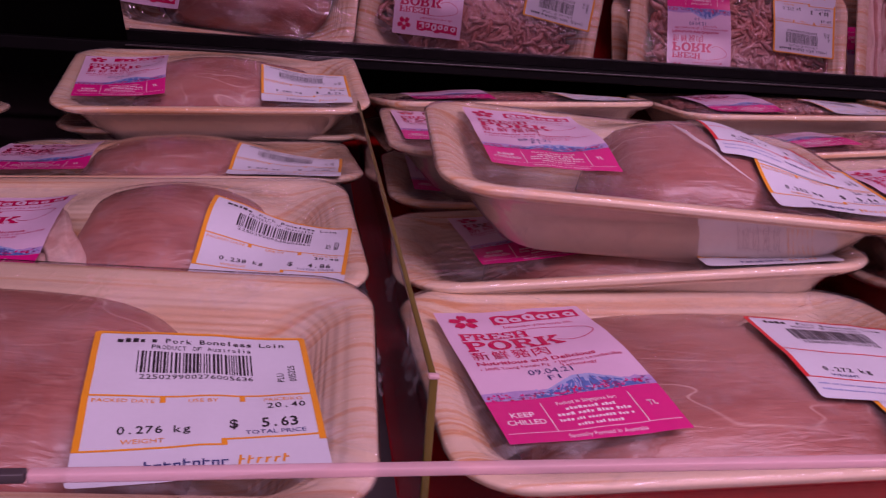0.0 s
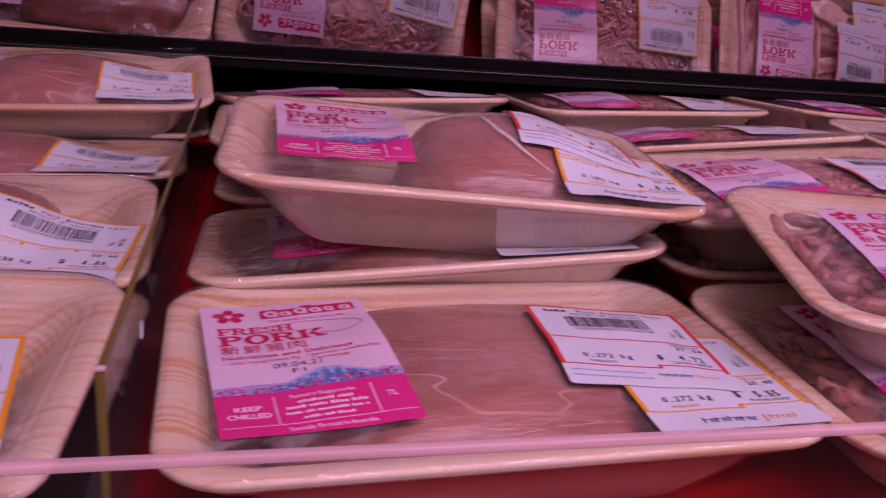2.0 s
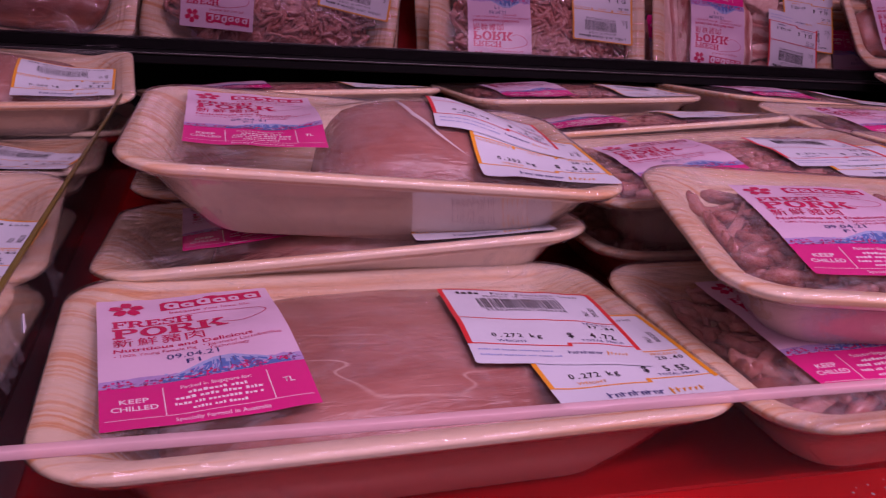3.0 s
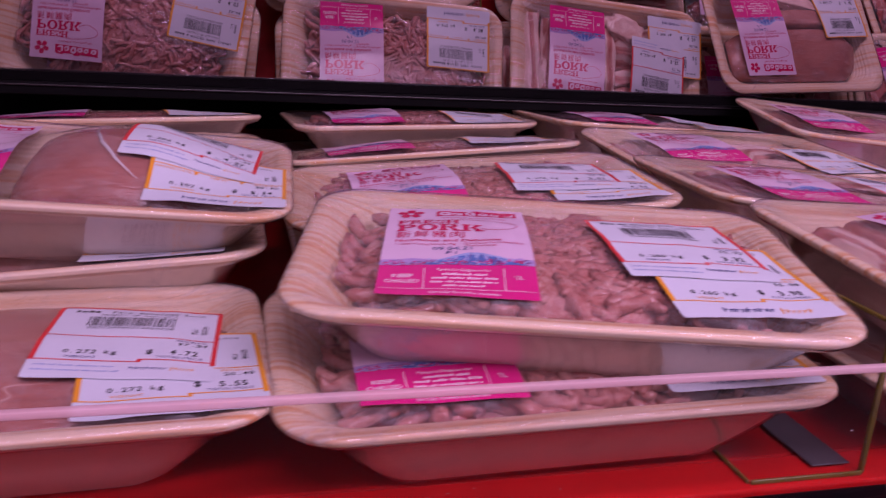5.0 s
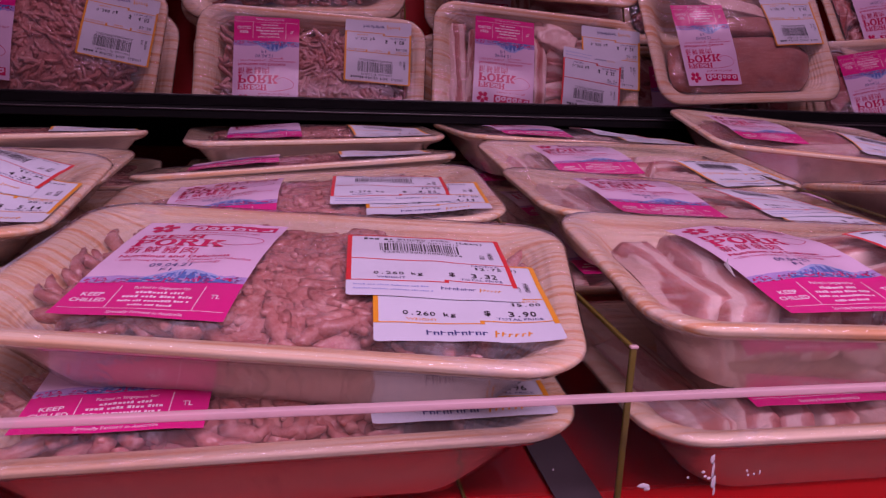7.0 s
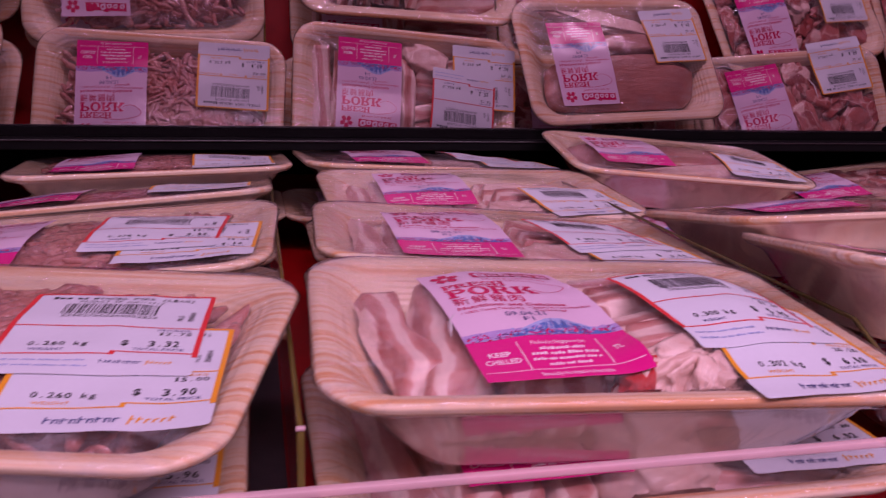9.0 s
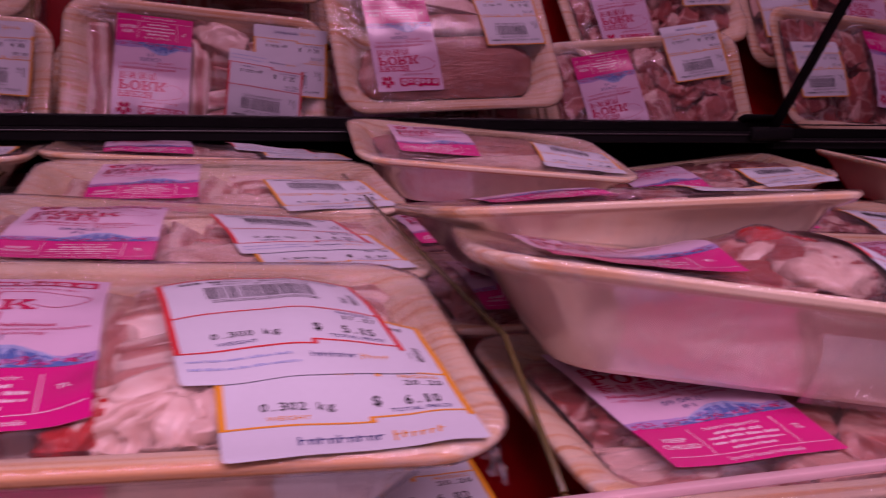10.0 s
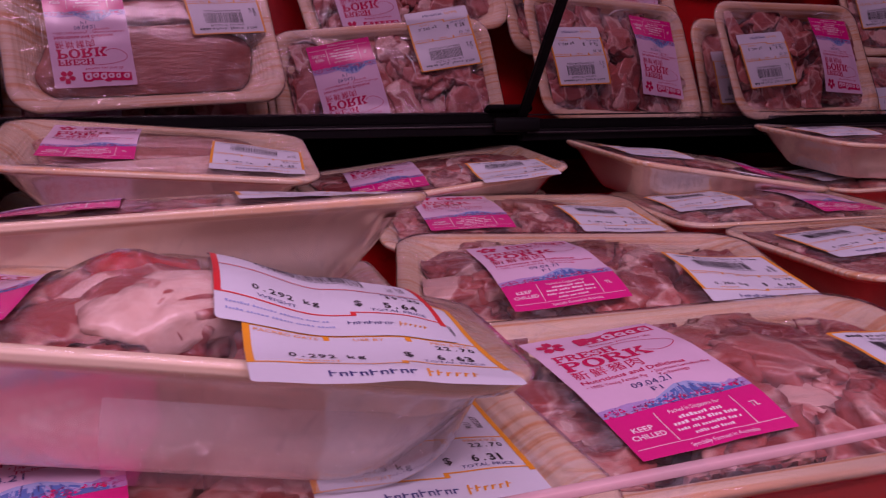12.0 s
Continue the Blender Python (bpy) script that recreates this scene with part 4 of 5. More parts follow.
def brand_prints():
    pap, ink = Print(), Print()
    x0, x1, y0, y1 = -BW / 2, BW / 2, -BH / 2, BH / 2
    pap.rect(x0, y0 + 0.0, x1, y1, M_BRANDP, 0, 28, 40)
    band = y0 + 0.026
    pap.rect(x0, y0, x1, band, M_MAGENTA, 1, 28, 12)
    # flower and a plain pill where the maker's mark stands
    petals(ink, x0 + 0.0105, y1 - 0.0100, 0.0068, M_RASP)
    n = 24
    top = [(x0 + 0.0225 + 0.0385 * i / n, y1 - 0.0062 + 0.0022 * i / n + (0.0012 if i in (1, 2, 3, 4, 11, 12, 13) else 0.0)) for i in range(n + 1)]
    low = [(x0 + 0.0225 + 0.0385 * i / n, y1 - 0.0138 + 0.0022 * i / n) for i in range(n + 1)]
    for i in range(n):
        ink.poly([low[i], low[i + 1], top[i + 1], top[i]], M_RASP, 1)
    for k, (wd, hi) in enumerate(((0.0056, 0.0064), (0.0050, 0.0044), (0.0052, 0.0062), (0.0050, 0.0044), (0.0040, 0.0044), (0.0050, 0.0044))):
        xx, yy = x0 + 0.0240 + k * 0.0061, y1 - 0.0129 + 0.0022 * (k + 0.5) / 6
        for q in arc(xx + wd / 2, yy + hi / 2, wd / 2, hi / 2, wd * 0.30, hi * 0.30, 20, 340 if k % 2 else 320, 14):
            ink.poly(q, M_BRANDP, 2)
        ink.rect(xx + wd * 0.66, yy, xx + wd * 0.98, yy + hi * 0.8, M_BRANDP, 2.5)
    ink.text("because you love life", x0 + 0.0255, y1 - 0.0173, 0.0022, M_RASP, 0.030)
    # a plain curl in place of the drawn outline
    c = [(x0 + 0.022 + 0.034 * t, y1 - 0.0235 + 0.0040 * math.sin(math.pi * (0.15 + 0.75 * t))) for t in (i / 12 for i in range(13))]
    c += [(x0 + 0.056 + 0.004 * math.sin(math.pi * t), y1 - 0.0215 - 0.010 * t) for t in (i / 6 for i in range(1, 7))]
    c += [(x0 + 0.056 - 0.013 * t, y1 - 0.0315 - 0.0022 * math.sin(math.pi * t)) for t in (i / 8 for i in range(1, 9))]
    ink.line(c, 0.0004, M_RASP, 1)
    ink.slab("FRESH", x0 + 0.0050, y1 - 0.0262, 0.0056, 0.0285, M_RASP)
    ink.slab("PORK", x0 + 0.0050, y1 - 0.0358, 0.0086, 0.0400, M_RASP)
    for k, ch in enumerate("新鮮豬肉"):
        ink.text(ch, x0 + 0.0050 + 0.0080 * k, y1 - 0.0430, 0.0054, M_RASP, 0.0066, bold=0.004)
    ink.text("Nutritious and Delicious", x0 + 0.0050, y1 - 0.0480, 0.0027, M_RASP, 0.0465, bold=0.018)
    ink.text("• 100% Young Female Pig", x0 + 0.0050, y1 - 0.0518, 0.0020, M_RASP, 0.0265)
    ink.text("• Japanese Lactobacillus", x0 + 0.0340, y1 - 0.0510, 0.0020, M_RASP, 0.027)
    ink.text("Technology", x0 + 0.0355, y1 - 0.0540, 0.0020, M_RASP, 0.014)
    ink.text("09.04.21", x0 + 0.0215, y1 - 0.0577, 0.0036, M_NAVY, 0.0170)
    ink.text("F1", x0 + 0.0275, y1 - 0.0622, 0.0030, M_NAVY, 0.0045)
    # far hills, a mountain with a pale cap and ridges, and a fringe of blossom twigs
    rng = random.Random(5)
    peak, n = x0 + 0.0395, 44

    def ridge(x):
        d = abs(x - peak)
        return band + max(0.0, 0.0128 - 0.55 * d - 0.0016 * math.exp(-(d / 0.002) ** 2) + (0.016 * max(0, d - 0.010)) + 0.0006 * noise.noise(Vector((x * 700, 3, 0))))

    def hill(x):
        return band + 0.0035 + 0.0022 * (1 + math.sin((x - x0) * 130)) * 0.5 + 0.0010 * noise.noise(Vector((x * 400, 9, 0)))
    for i in range(n):
        xa, xb = x0 + BW * i / n, x0 + BW * (i + 1) / n
        ink.poly([(xa, band), (xb, band), (xb, hill(xb)), (xa, hill(xa))], M_HAZE, 1)
        if ridge(xa) > band + 0.001 and ridge(xb) > band + 0.001:
            for lo, hi, m in ((0.0, 0.55, M_BLUE), (0.55, 0.80, M_BLUE if i % 3 else M_PALEBLUE), (0.80, 1.0, M_PALEBLUE)):
                ink.poly([(xa, band + (ridge(xa) - band) * lo), (xb, band + (ridge(xb) - band) * lo), (xb, band + (ridge(xb) - band) * hi), (xa, band + (ridge(xa) - band) * hi)], m, 2)
    for k in range(46):
        xx = peak + rng.gauss(0, 0.009)
        hi = ridge(xx) - rng.uniform(0.0002, 0.006)
        if hi > band + 0.002:
            dx = (xx - peak) * 0.22 + rng.uniform(-0.0006, 0.0006)
            ink.line([(xx, hi), (xx + dx, hi - rng.uniform(0.0012, 0.0035))], rng.uniform(0.0002, 0.0006), rng.choice([M_PALEBLUE, M_NAVY, M_HAZE, M_BLUE, M_PALEBLUE]), 3)
    for k in range(64):
        xx = x0 + rng.uniform(0.0010, BW - 0.003)
        yy = band + rng.uniform(-0.0002, 0.0030) + 0.0045 * max(0.0, (xx - x0) / BW - 0.55) * 2 * rng.random()
        a, ln = rng.uniform(-0.5, 0.9), rng.uniform(0.0012, 0.0038)
        ink.line([(xx, yy), (min(x1 - 0.0006, xx + ln * math.cos(a)), yy + ln * math.sin(a))], 0.0003, rng.choice([M_NAVY, M_TWIG, M_TWIG]), 4)
        for j in range(3):
            r, bx, by = rng.uniform(0.0003, 0.0008), min(x1 - 0.001, max(x0 + 0.001, xx + rng.gauss(0, 0.0015))), max(band, yy + rng.gauss(0, 0.0008))
            ink.poly([(bx + r * math.cos(u * 1.2566), by + r * math.sin(u * 1.2566)) for u in range(5)], rng.choice([M_TWIG, M_RASP, M_HAZE, M_PALEBLUE, M_MAGENTA]), 5)
    # the band
    ink.rect(x0 + 0.0185, y0 + 0.006, x0 + 0.0188, band - 0.003, M_WHITE)
    ink.rect(x0 + 0.0510, y0 + 0.006, x0 + 0.0513, band - 0.003, M_WHITE)
    ink.rect(x0 + 0.0015, y0 + 0.0055, x1 - 0.0015, y0 + 0.00575, M_WHITE)
    ink.text("KEEP", x0 + 0.0100, y0 + 0.0150, 0.0028, M_WHITE, 0.0085, "c", bold=0.012)
    ink.text("CHILLED", x0 + 0.0100, y0 + 0.0105, 0.0028, M_WHITE, 0.0135, "c", bold=0.012)
    ink.text("TL", x0 + 0.0570, y0 + 0.0140, 0.0028, M_WHITE, 0.0036, "c", bold=0.012)
    ink.text("Packed in Singapore for:", x0 + 0.0350, y0 + 0.0205, 0.0020, M_WHITE, 0.022, "c")
    for k, (w, h) in enumerate(((0.018, 0.0017), (0.026, 0.0017), (0.027, 0.0014), (0.017, 0.0014))):
        ink.bars(x0 + 0.0350 - w / 2, y0 + 0.0170 - 0.0031 * k, w, h, M_WHITE, 20 + k)
    ink.text("Specially Farmed in Australia", x0 + 0.0350, y0 + 0.0018, 0.0020, M_WHITE, 0.028, "c")
    return pap, ink


BRAND = brand_prints()
PW, PH = 0.071, 0.078  # price label


def price_prints(red, name, code, plu, weight, per_kg, total, seed):
    pap, ink = Print(), Print()
    x0, x1, y0, y1 = -PW / 2, PW / 2, -PH / 2, PH / 2
    line = M_RED if red else M_ORANGE
    r = 0.0018
    pap.rounded(x0, y0, x1, y1, r, M_PAPER)
    foot, mid = y0 + 0.0145, y0 + 0.0395
    b = 0.0020
    ink.rect(x0 + r, y1 - 0.0014, x1 - r, y1, line, 1, 28)
    ink.rect(x0, foot, x0 + b, y1 - r, line, 1, 1, 28)
    ink.rect(x1 - b, foot, x1, y1 - r, line, 1, 1, 28)
    for cx, a0 in ((x0 + r, 90), (x1 - r, 0)):
        ink.line([(cx + (r - b / 2) * math.cos(radians(a0 + 15 * j)), y1 - r + (r - b / 2) * math.sin(radians(a0 + 15 * j))) for j in range(7)], b, line)
    ink.rect(x0, mid, x1, mid + 0.0008, line, 1, 28)
    ink.rect(x0, foot, x0 + 0.042, foot + 0.0008, line, 1, 18)
    ink.rect(x0 + 0.0405, foot, x0 + 0.0422, foot + 0.0032, line, 1)
    ink.rect(x0 + 0.0405, foot + 0.0024, x1, foot + 0.0032, line, 1, 14)
    if not red:
        for xx in (x0 + 0.0225, x0 + 0.0465):
            ink.rect(xx, mid - 0.0028, xx + 0.0017, mid, line, 1)
    # heading: a plain bar for the brand, then the name of the cut
    ink.bars(x0 + 0.0075, y1 - 0.0074, 0.0135, 0.0029, M_BLACK, seed)
    ink.mono(name, x0 + 0.0228, y1 - 0.0074, 0.0029, M_BLACK, 0.0405, bold=0.010)
    ink.mono("PRODUCT OF Australia", x0 + 0.0185, y1 - 0.0115, 0.0026, M_BLACK, 0.033)
    rng = random.Random(seed)
    xx = x0 + 0.0145
    while xx < x0 + 0.0510:
        w = rng.choice((0.00035, 0.0005, 0.0008))
        ink.rect(xx, y1 - 0.0255, xx + w, y1 - 0.0130, M_BLACK, 1, 1, 6)
        xx += w + rng.choice((0.00035, 0.0005, 0.0008))
    ink.mono(code, x0 + 0.0155, y1 - 0.0290, 0.0025, M_BLACK, 0.036)
    ink.text("PLU", x1 - 0.0095, y1 - 0.0300, 0.0024, M_BLACK, 0.0055, turn=True)
    ink.text(plu, x1 - 0.0055, y1 - 0.0300, 0.0024, M_BLACK, 0.010, turn=True)
    if not red:
        ink.text("PACKED DATE", x0 + 0.0030, mid - 0.0030, 0.0018, line, 0.0180)
        ink.text("USE BY", x0 + 0.0310, mid - 0.0030, 0.0018, line, 0.0090)
    ink.text("PRICE/KG", x1 - 0.0050, mid - 0.0030, 0.0018, M_NAVY if red else line, 0.0120, "r")
    ink.mono(per_kg, x1 - 0.0040, mid - 0.0070, 0.0029, M_BLACK, 0.0125, "r", bold=0.010)
    ink.mono(weight, x0 + 0.0110, foot + 0.0070, 0.0034, M_BLACK, 0.0210, bold=0.010)
    ink.text("WEIGHT", x0 + 0.0125, foot + 0.0027, 0.0019, M_NAVY if red else line, 0.0120)
    ink.text("$", x0 + 0.0430, foot + 0.0082, 0.0044, M_BLACK, 0.0026, bold=0.02)
    ink.mono(total, x1 - 0.0072, foot + 0.0080, 0.0047, M_BLACK, 0.0115, "r", bold=0.018)
    ink.text("TOTAL PRICE", x1 - 0.0055, foot + 0.0046, 0.0019, M_NAVY, 0.0180, "r")
    # the shop's mark as plain shapes: navy letters' bars, then orange ones
    if red:
        ink.bars(x0 + 0.0030, y0 + 0.0095, 0.030, 0.0012, M_PALEBLUE, seed + 1)
        ink.bars(x0 + 0.0030, y0 + 0.0055, 0.032, 0.0012, M_PALEBLUE, seed + 2)
        sx, sy, k = x0 + 0.0385, y0 + 0.0080, 0.62
    else:
        sx, sy, k = x0 + 0.0195, y0 + 0.0050, 1.0
    for j, hgt in enumerate((4.2, 2.8, 3.6, 2.8, 4.2, 2.8, 3.6, 2.8, 2.8)):
        ux, uw, uh = sx + j * 0.0026 * k, 0.0020 * k, hgt * 0.001 * k
        ink.rect(ux, sy, ux + 0.0006 * k, sy + uh, M_NAVY, 2)
        ink.rect(ux + 0.0006 * k, sy + min(uh, 0.0028 * k) - 0.0006 * k, ux + uw, sy + min(uh, 0.0028 * k), M_NAVY, 2)
        if j % 2:
            ink.rect(ux + uw - 0.0005 * k, sy, ux + uw, sy + 0.0022 * k, M_NAVY, 2)
    for j, (lo, hgt) in enumerate(((-1.2, 4.4), (0, 3.8), (0, 2.6), (0, 2.6), (0, 2.6), (0, 3.8))):
        ux = sx + (0.0252 + j * 0.0025) * k
        ink.poly([(ux, sy + lo * 0.001 * k), (ux + 0.0007 * k, sy + lo * 0.001 * k), (ux + 0.0014 * k, sy + hgt * 0.001 * k), (ux + 0.0007 * k, sy + hgt * 0.001 * k)], M_ORANGE, 2)
        ink.rect(ux + 0.0005 * k, sy + 0.0020 * k, ux + 0.0021 * k, sy + 0.0026 * k, M_ORANGE, 2)
    return pap, ink


def price_label(parent, skin, data, seed):
    red, cx, cy, ang, lift, name, code, plu, weight, per_kg, total, *tall = data
    tall, wide = tall[0] if tall else 0.86, 0.958
    pap, ink = price_prints(red, name, code, plu, weight, per_kg, total, seed)
    lb = lay(pap, "price_label", skin, cx, cy, ang, lift, parent, "white price label with a red border" if red else "white price label with an orange border", tall, wide)
    lay(ink, "printing", skin, cx, cy, ang, lift + 0.00010, lb, "", tall, wide)


def brand_label(parent, skin, cx, cy, ang, lift=0.0003):
    lb = lay(BRAND[0], "brand_label", skin, cx, cy, ang, lift, parent, "pale pink brand label with a magenta band and blue mountain")
    lay(BRAND[1], "printing", skin, cx, cy, ang, lift + 0.00010, lb)


def film_tail(parent, x, y, z, size, seed):
    """A gathered end of film hanging at the side of a tray, in soft pleats."""
    n, verts, faces = 18, [], []
    for j in range(n + 1):
        for i in range(n + 1):
            u, v = i / n, j / n - 0.5
            pleat = math.sin(v * 26 + seed + 3 * noise.noise(Vector((v * 5, u * 2, seed)))) * 0.10 + 0.16 * noise.noise(Vector((u * 3, v * 6, seed + 3)))
            verts.append((x + size * (0.10 + 0.34 * u - 0.15 * u * u + pleat * (0.25 + 0.75 * u)), y + size * v * (1.3 - 0.25 * u), z + size * (0.42 - 0.85 * u + 0.12 * noise.noise(Vector((v * 4, u * 3, seed + 8))))))
    for j in range(n):
        for i in range(n):
            a = j * (n + 1) + i
            faces.append((a, a + 1, a + n + 2, a + n + 1))
    part("film_tail", (verts, faces, []), M_CRUMPLE, parent, "gathered end of clear film")


def film_glare(parent, skin, line):
    """A glare line on a sharp raised crease of the film, as a fine rounded whitish ridge along a line."""
    pts = []
    for (xa, ya), (xb, yb) in zip(line, line[1:]):
        pts += [(xa + (xb - xa) * k / 8, ya + (yb - ya) * k / 8) for k in range(8)]
    pts.append(line[-1])
    verts, faces, n = [], [], len(pts)
    for i, (x, y) in enumerate(pts):
        xa, ya = pts[max(0, i - 1)]
        xb, yb = pts[min(n - 1, i + 1)]
        q = math.hypot(xb - xa, yb - ya)
        ox, oy = -(yb - ya) / q, (xb - xa) / q
        w = 0.0011 * math.sin(math.pi * (i + 0.4) / n) + 0.0002 * noise.noise(Vector((i * 0.7, 0, 0)))
        for s, h in ((-1, 0.0), (-0.4, 0.7), (0, 0.95), (0.4, 0.7), (1, 0.0)):
            verts.append((x + ox * w * s, y + oy * w * s, skin.z(x + ox * w * s, y + oy * w * s) + 0.0003 + w * h))
    for i in range(n - 1):
        for k in range(4):
            a = i * 5 + k
            faces.append((a, a + 5, a + 6, a + 1))
    part("film_glare", (verts, faces, []), M_GLARE, parent, "whitened glare line on a film crease")


def film_fold(parent, seed):
    """Loose film spanning one end of a tray from below its lip to its foot."""
    n, verts, faces = 16, [], []
    span, top_z, out = (-88, -18), 0.026, 0.004
    for j in range(n + 1):
        v = j / n
        for i in range(n + 1):
            a = radians(span[0] + (span[1] - span[0]) * i / n)
            q = (abs(math.cos(a)) ** 5 + abs(math.sin(a)) ** 5) ** -0.2
            lip = 0.0374 - top_z
            top = (W / 2 - 1.0 * lip, D / 2 - 0.8 * lip, top_z)
            foot = (W / 2 - 0.036 + 2.2 * out, D / 2 - 0.0255 + 2 * out, 0.0006)
            k = 0.0026 * noise.noise(Vector((i * 0.45, v * 1.6, seed))) * math.sin(math.pi * v) + out * math.sin(math.pi * v)
            r = [t + (f - t) * v for t, f in zip(top, foot)]
            verts.append(((r[0] + k) * q * math.cos(a), (r[1] + k) * q * math.sin(a), r[2]))
    for j in range(n):
        for i in range(n):
            p = j * (n + 1) + i
            faces.append((p, p + 1, p + n + 2, p + n + 1))
    part("film_fold", (verts, faces, []), M_CRUMPLE, parent, "loose fold of clear film")
    return parent


LOIN, MINCE, RIB = "Pork Boneless Loin", "MINCED PORK (LEAN)", "Pork Spare Ribs"
BELLYN = "Pork Belly Sliced"
KINDS = {
    "loin": "boneless pork loin, foam tray under clear film",
    "mince": "minced pork, foam tray under clear film",
    "belly": "sliced pork belly, foam tray under clear film",
    "rib": "chopped pork ribs, foam tray under clear film",
}
COUNT = [0]


def meat_pack(at, kind, bumps, brand, prices, where, meat=None, extra=(), tail=(), glare_lines=()):
    COUNT[0] += 1
    seed = COUNT[0]
    rng = random.Random(seed * 7)
    e = empty("meat_pack", pose(*at), KINDS[kind] + where, "meat pack", "packs of pork in the case")
    tray = new("tray", TRAY)
    tray.parent = e
    skin = Skin(bumps, seed=seed)
    if kind == "loin":
        for k, (cx, cy, rx, ry) in enumerate(meat or ((0.012, 0.0, 0.078, 0.050),)):
            part("meat_cut", slab(skin, cx, cy, rx, ry, seed * 5 + k, power=3.6, wob=0.07), M_LOIN, e, "pale pink pork loin")
    elif kind == "mince":
        cx, cy, rx, ry = (meat or ((0.0, 0.0, 0.088, 0.054),))[0]
        part("meat_bed", slab(skin, cx, cy, rx, ry, seed * 5, 0.0036, 3.4), M_MINCE, e, "coarse minced pork")
        tagged(part("mince_strands", worms(skin, cx, cy, rx, ry, 760, seed), M_MINCE, e, "strands of minced pork"), kind="stuff")
    elif kind == "belly":
        rows = list(meat) if meat else [(-0.083 + 0.0165 * k, rng.uniform(-0.004, 0.004), rng.uniform(0.017, 0.021), rng.uniform(0.096, 0.112), rng.uniform(-7, 7)) for k in range(6)]
        rows += [] if meat else [(0.054 + rng.uniform(-0.004, 0.004), 0.046 - 0.0175 * k, rng.uniform(0.018, 0.023), rng.uniform(0.086, 0.104), 90 + rng.uniform(-7, 7)) for k in range(6)]
        for k, (cx, cy, wd, ln, ang) in enumerate(rows):
            s = part("slice", strip(skin, cx, cy, wd, ln, 0.024, radians(ang), seed * 11 + k, rng.choice((-1, 1, 1)), 0.35 if meat else 1.0), M_BELLY, e)
            s.matrix_local = pose(cx, cy, (-0.0008 if meat else -0.0050) * rng.random(), 0, 0, ang)
        if not meat:
            part("folded_slice", lump(skin, 0.020, -0.045, 0.024, 0.015, 0.014, 0.25, seed + 3, 0.5, 0.0008, 0.65), M_FAT, e, "folded end of a fatty slice")
    else:
        for k in range(24):
            gx, gy = -0.082 + 0.0328 * (k % 6), -0.045 + 0.030 * (k // 6)
            part("rib_piece", lump(skin, gx + rng.uniform(-0.012, 0.012), gy + rng.uniform(-0.008, 0.008), rng.uniform(0.016, 0.031), rng.uniform(0.012, 0.019), rng.uniform(0.010, 0.018), rng.uniform(0, 3.1), seed * 13 + k, 0.72, rng.choice((0.0010, 0.0016, 0.0040, 0.0070, 0.0100)), 0.70), M_CHOP, e)
    for k, (name, m, lbl, cx, cy, rx, ry, rz) in enumerate(extra):
        part(name, lump(skin, cx, cy, rx, ry, rz, 0.3 + 0.25 * k, seed + 90 + k, 0.75, 0.0007, 0.7), m, e, lbl)
    film_part(skin, e)
    if brand:
        brand_label(e, skin, *brand)
    for k, p in enumerate(prices):
        price_label(e, skin, p, seed * 3 + k)
    for line in glare_lines:
        film_glare(e, skin, line)
    for k, t in enumerate(tail):
        film_tail(e, *t, seed + k * 5)
    return e


def yellow(cx, cy, ang, name, weight, per_kg, total, plu="005225", code=None, lift=0.0001):
    code = code or "2250299" + "00" + weight[2:5] + "00" + total.replace(".", "") + "6"
    return (False, cx, cy, ang, lift, name, code, plu, weight, per_kg, total)


def red(cx, cy, ang, name, weight, per_kg, total, plu="005225", code=None, lift=0.0006):
    return (True,) + yellow(cx, cy, ang, name, weight, per_kg, total, plu, code, lift)[1:]


ON_DECK, ON_PACK = " on the red deck", " on another pack"
FLAT = ((0.0, 0.0, 0.085, 0.05, 0.006),)

# lane of loins beside the dark end
DARK = " on the dark deck"
meat_pack((-0.0932, 0.2559, 0.6318, 2.7, 1.0, -2.6), "loin", ((-0.026, 0.0, 0.084, 0.060, 0.008),), (-0.082, -0.004, 0), [yellow(0.0629, -0.0245, 9.7, LOIN, "0.276 kg", "20.40", "5.63", code="225029900276005636") + (0.96,)], DARK, ((-0.024, 0.0, 0.082, 0.057),), (), ((0.111, 0.030, 0.026, 0.022),))
meat_pack((-0.0908, 0.4051, 0.6266, 4.3, -1.2, 3.4), "loin", ((0.022, 0.004, 0.050, 0.046, 0.018),), (-0.0611, -0.0089, -2.4), [yellow(0.0731, -0.0349, -9, LOIN, "0.238 kg", "20.40", "4.86", code="225029900238004866")], DARK, ((0.026, 0.0, 0.050, 0.05), (-0.066, 0.0, 0.028, 0.048)), (("fat_strip", M_FAT, "strip of white fat", -0.030, -0.012, 0.009, 0.046, 0.010),), ((0.110, -0.034, 0.024, 0.018),))
meat_pack((-0.0856, 0.5534, 0.6266, -4.1, -1.2, 3.9), "loin", ((0.0, 0.0, 0.06, 0.05, 0.014),), (-0.0821, -0.0078, 0.4), [yellow(0.0685, -0.0409, -6.4, LOIN, "0.274 kg", "20.40", "5.59")], DARK)
meat_pack((-0.08, 0.712, 0.6266, 0, 0, 4), "loin", FLAT, (-0.066, 0, 0), [], DARK)
meat_pack((-0.0755, 0.6911, 0.6623, 9.8, -1.8, 4.3), "loin", ((0.0, 0.0, 0.055, 0.05, 0.012),), (-0.0707, -0.0016, 2.4), [yellow(0.0675, -0.0269, -1.1, LOIN, "0.280 kg", "20.40", "5.71")], ON_PACK)
meat_pack((-0.36, 0.66, 0.6266, 0, 0, -4), "loin", FLAT, (-0.066, 0, 0), [], DARK)

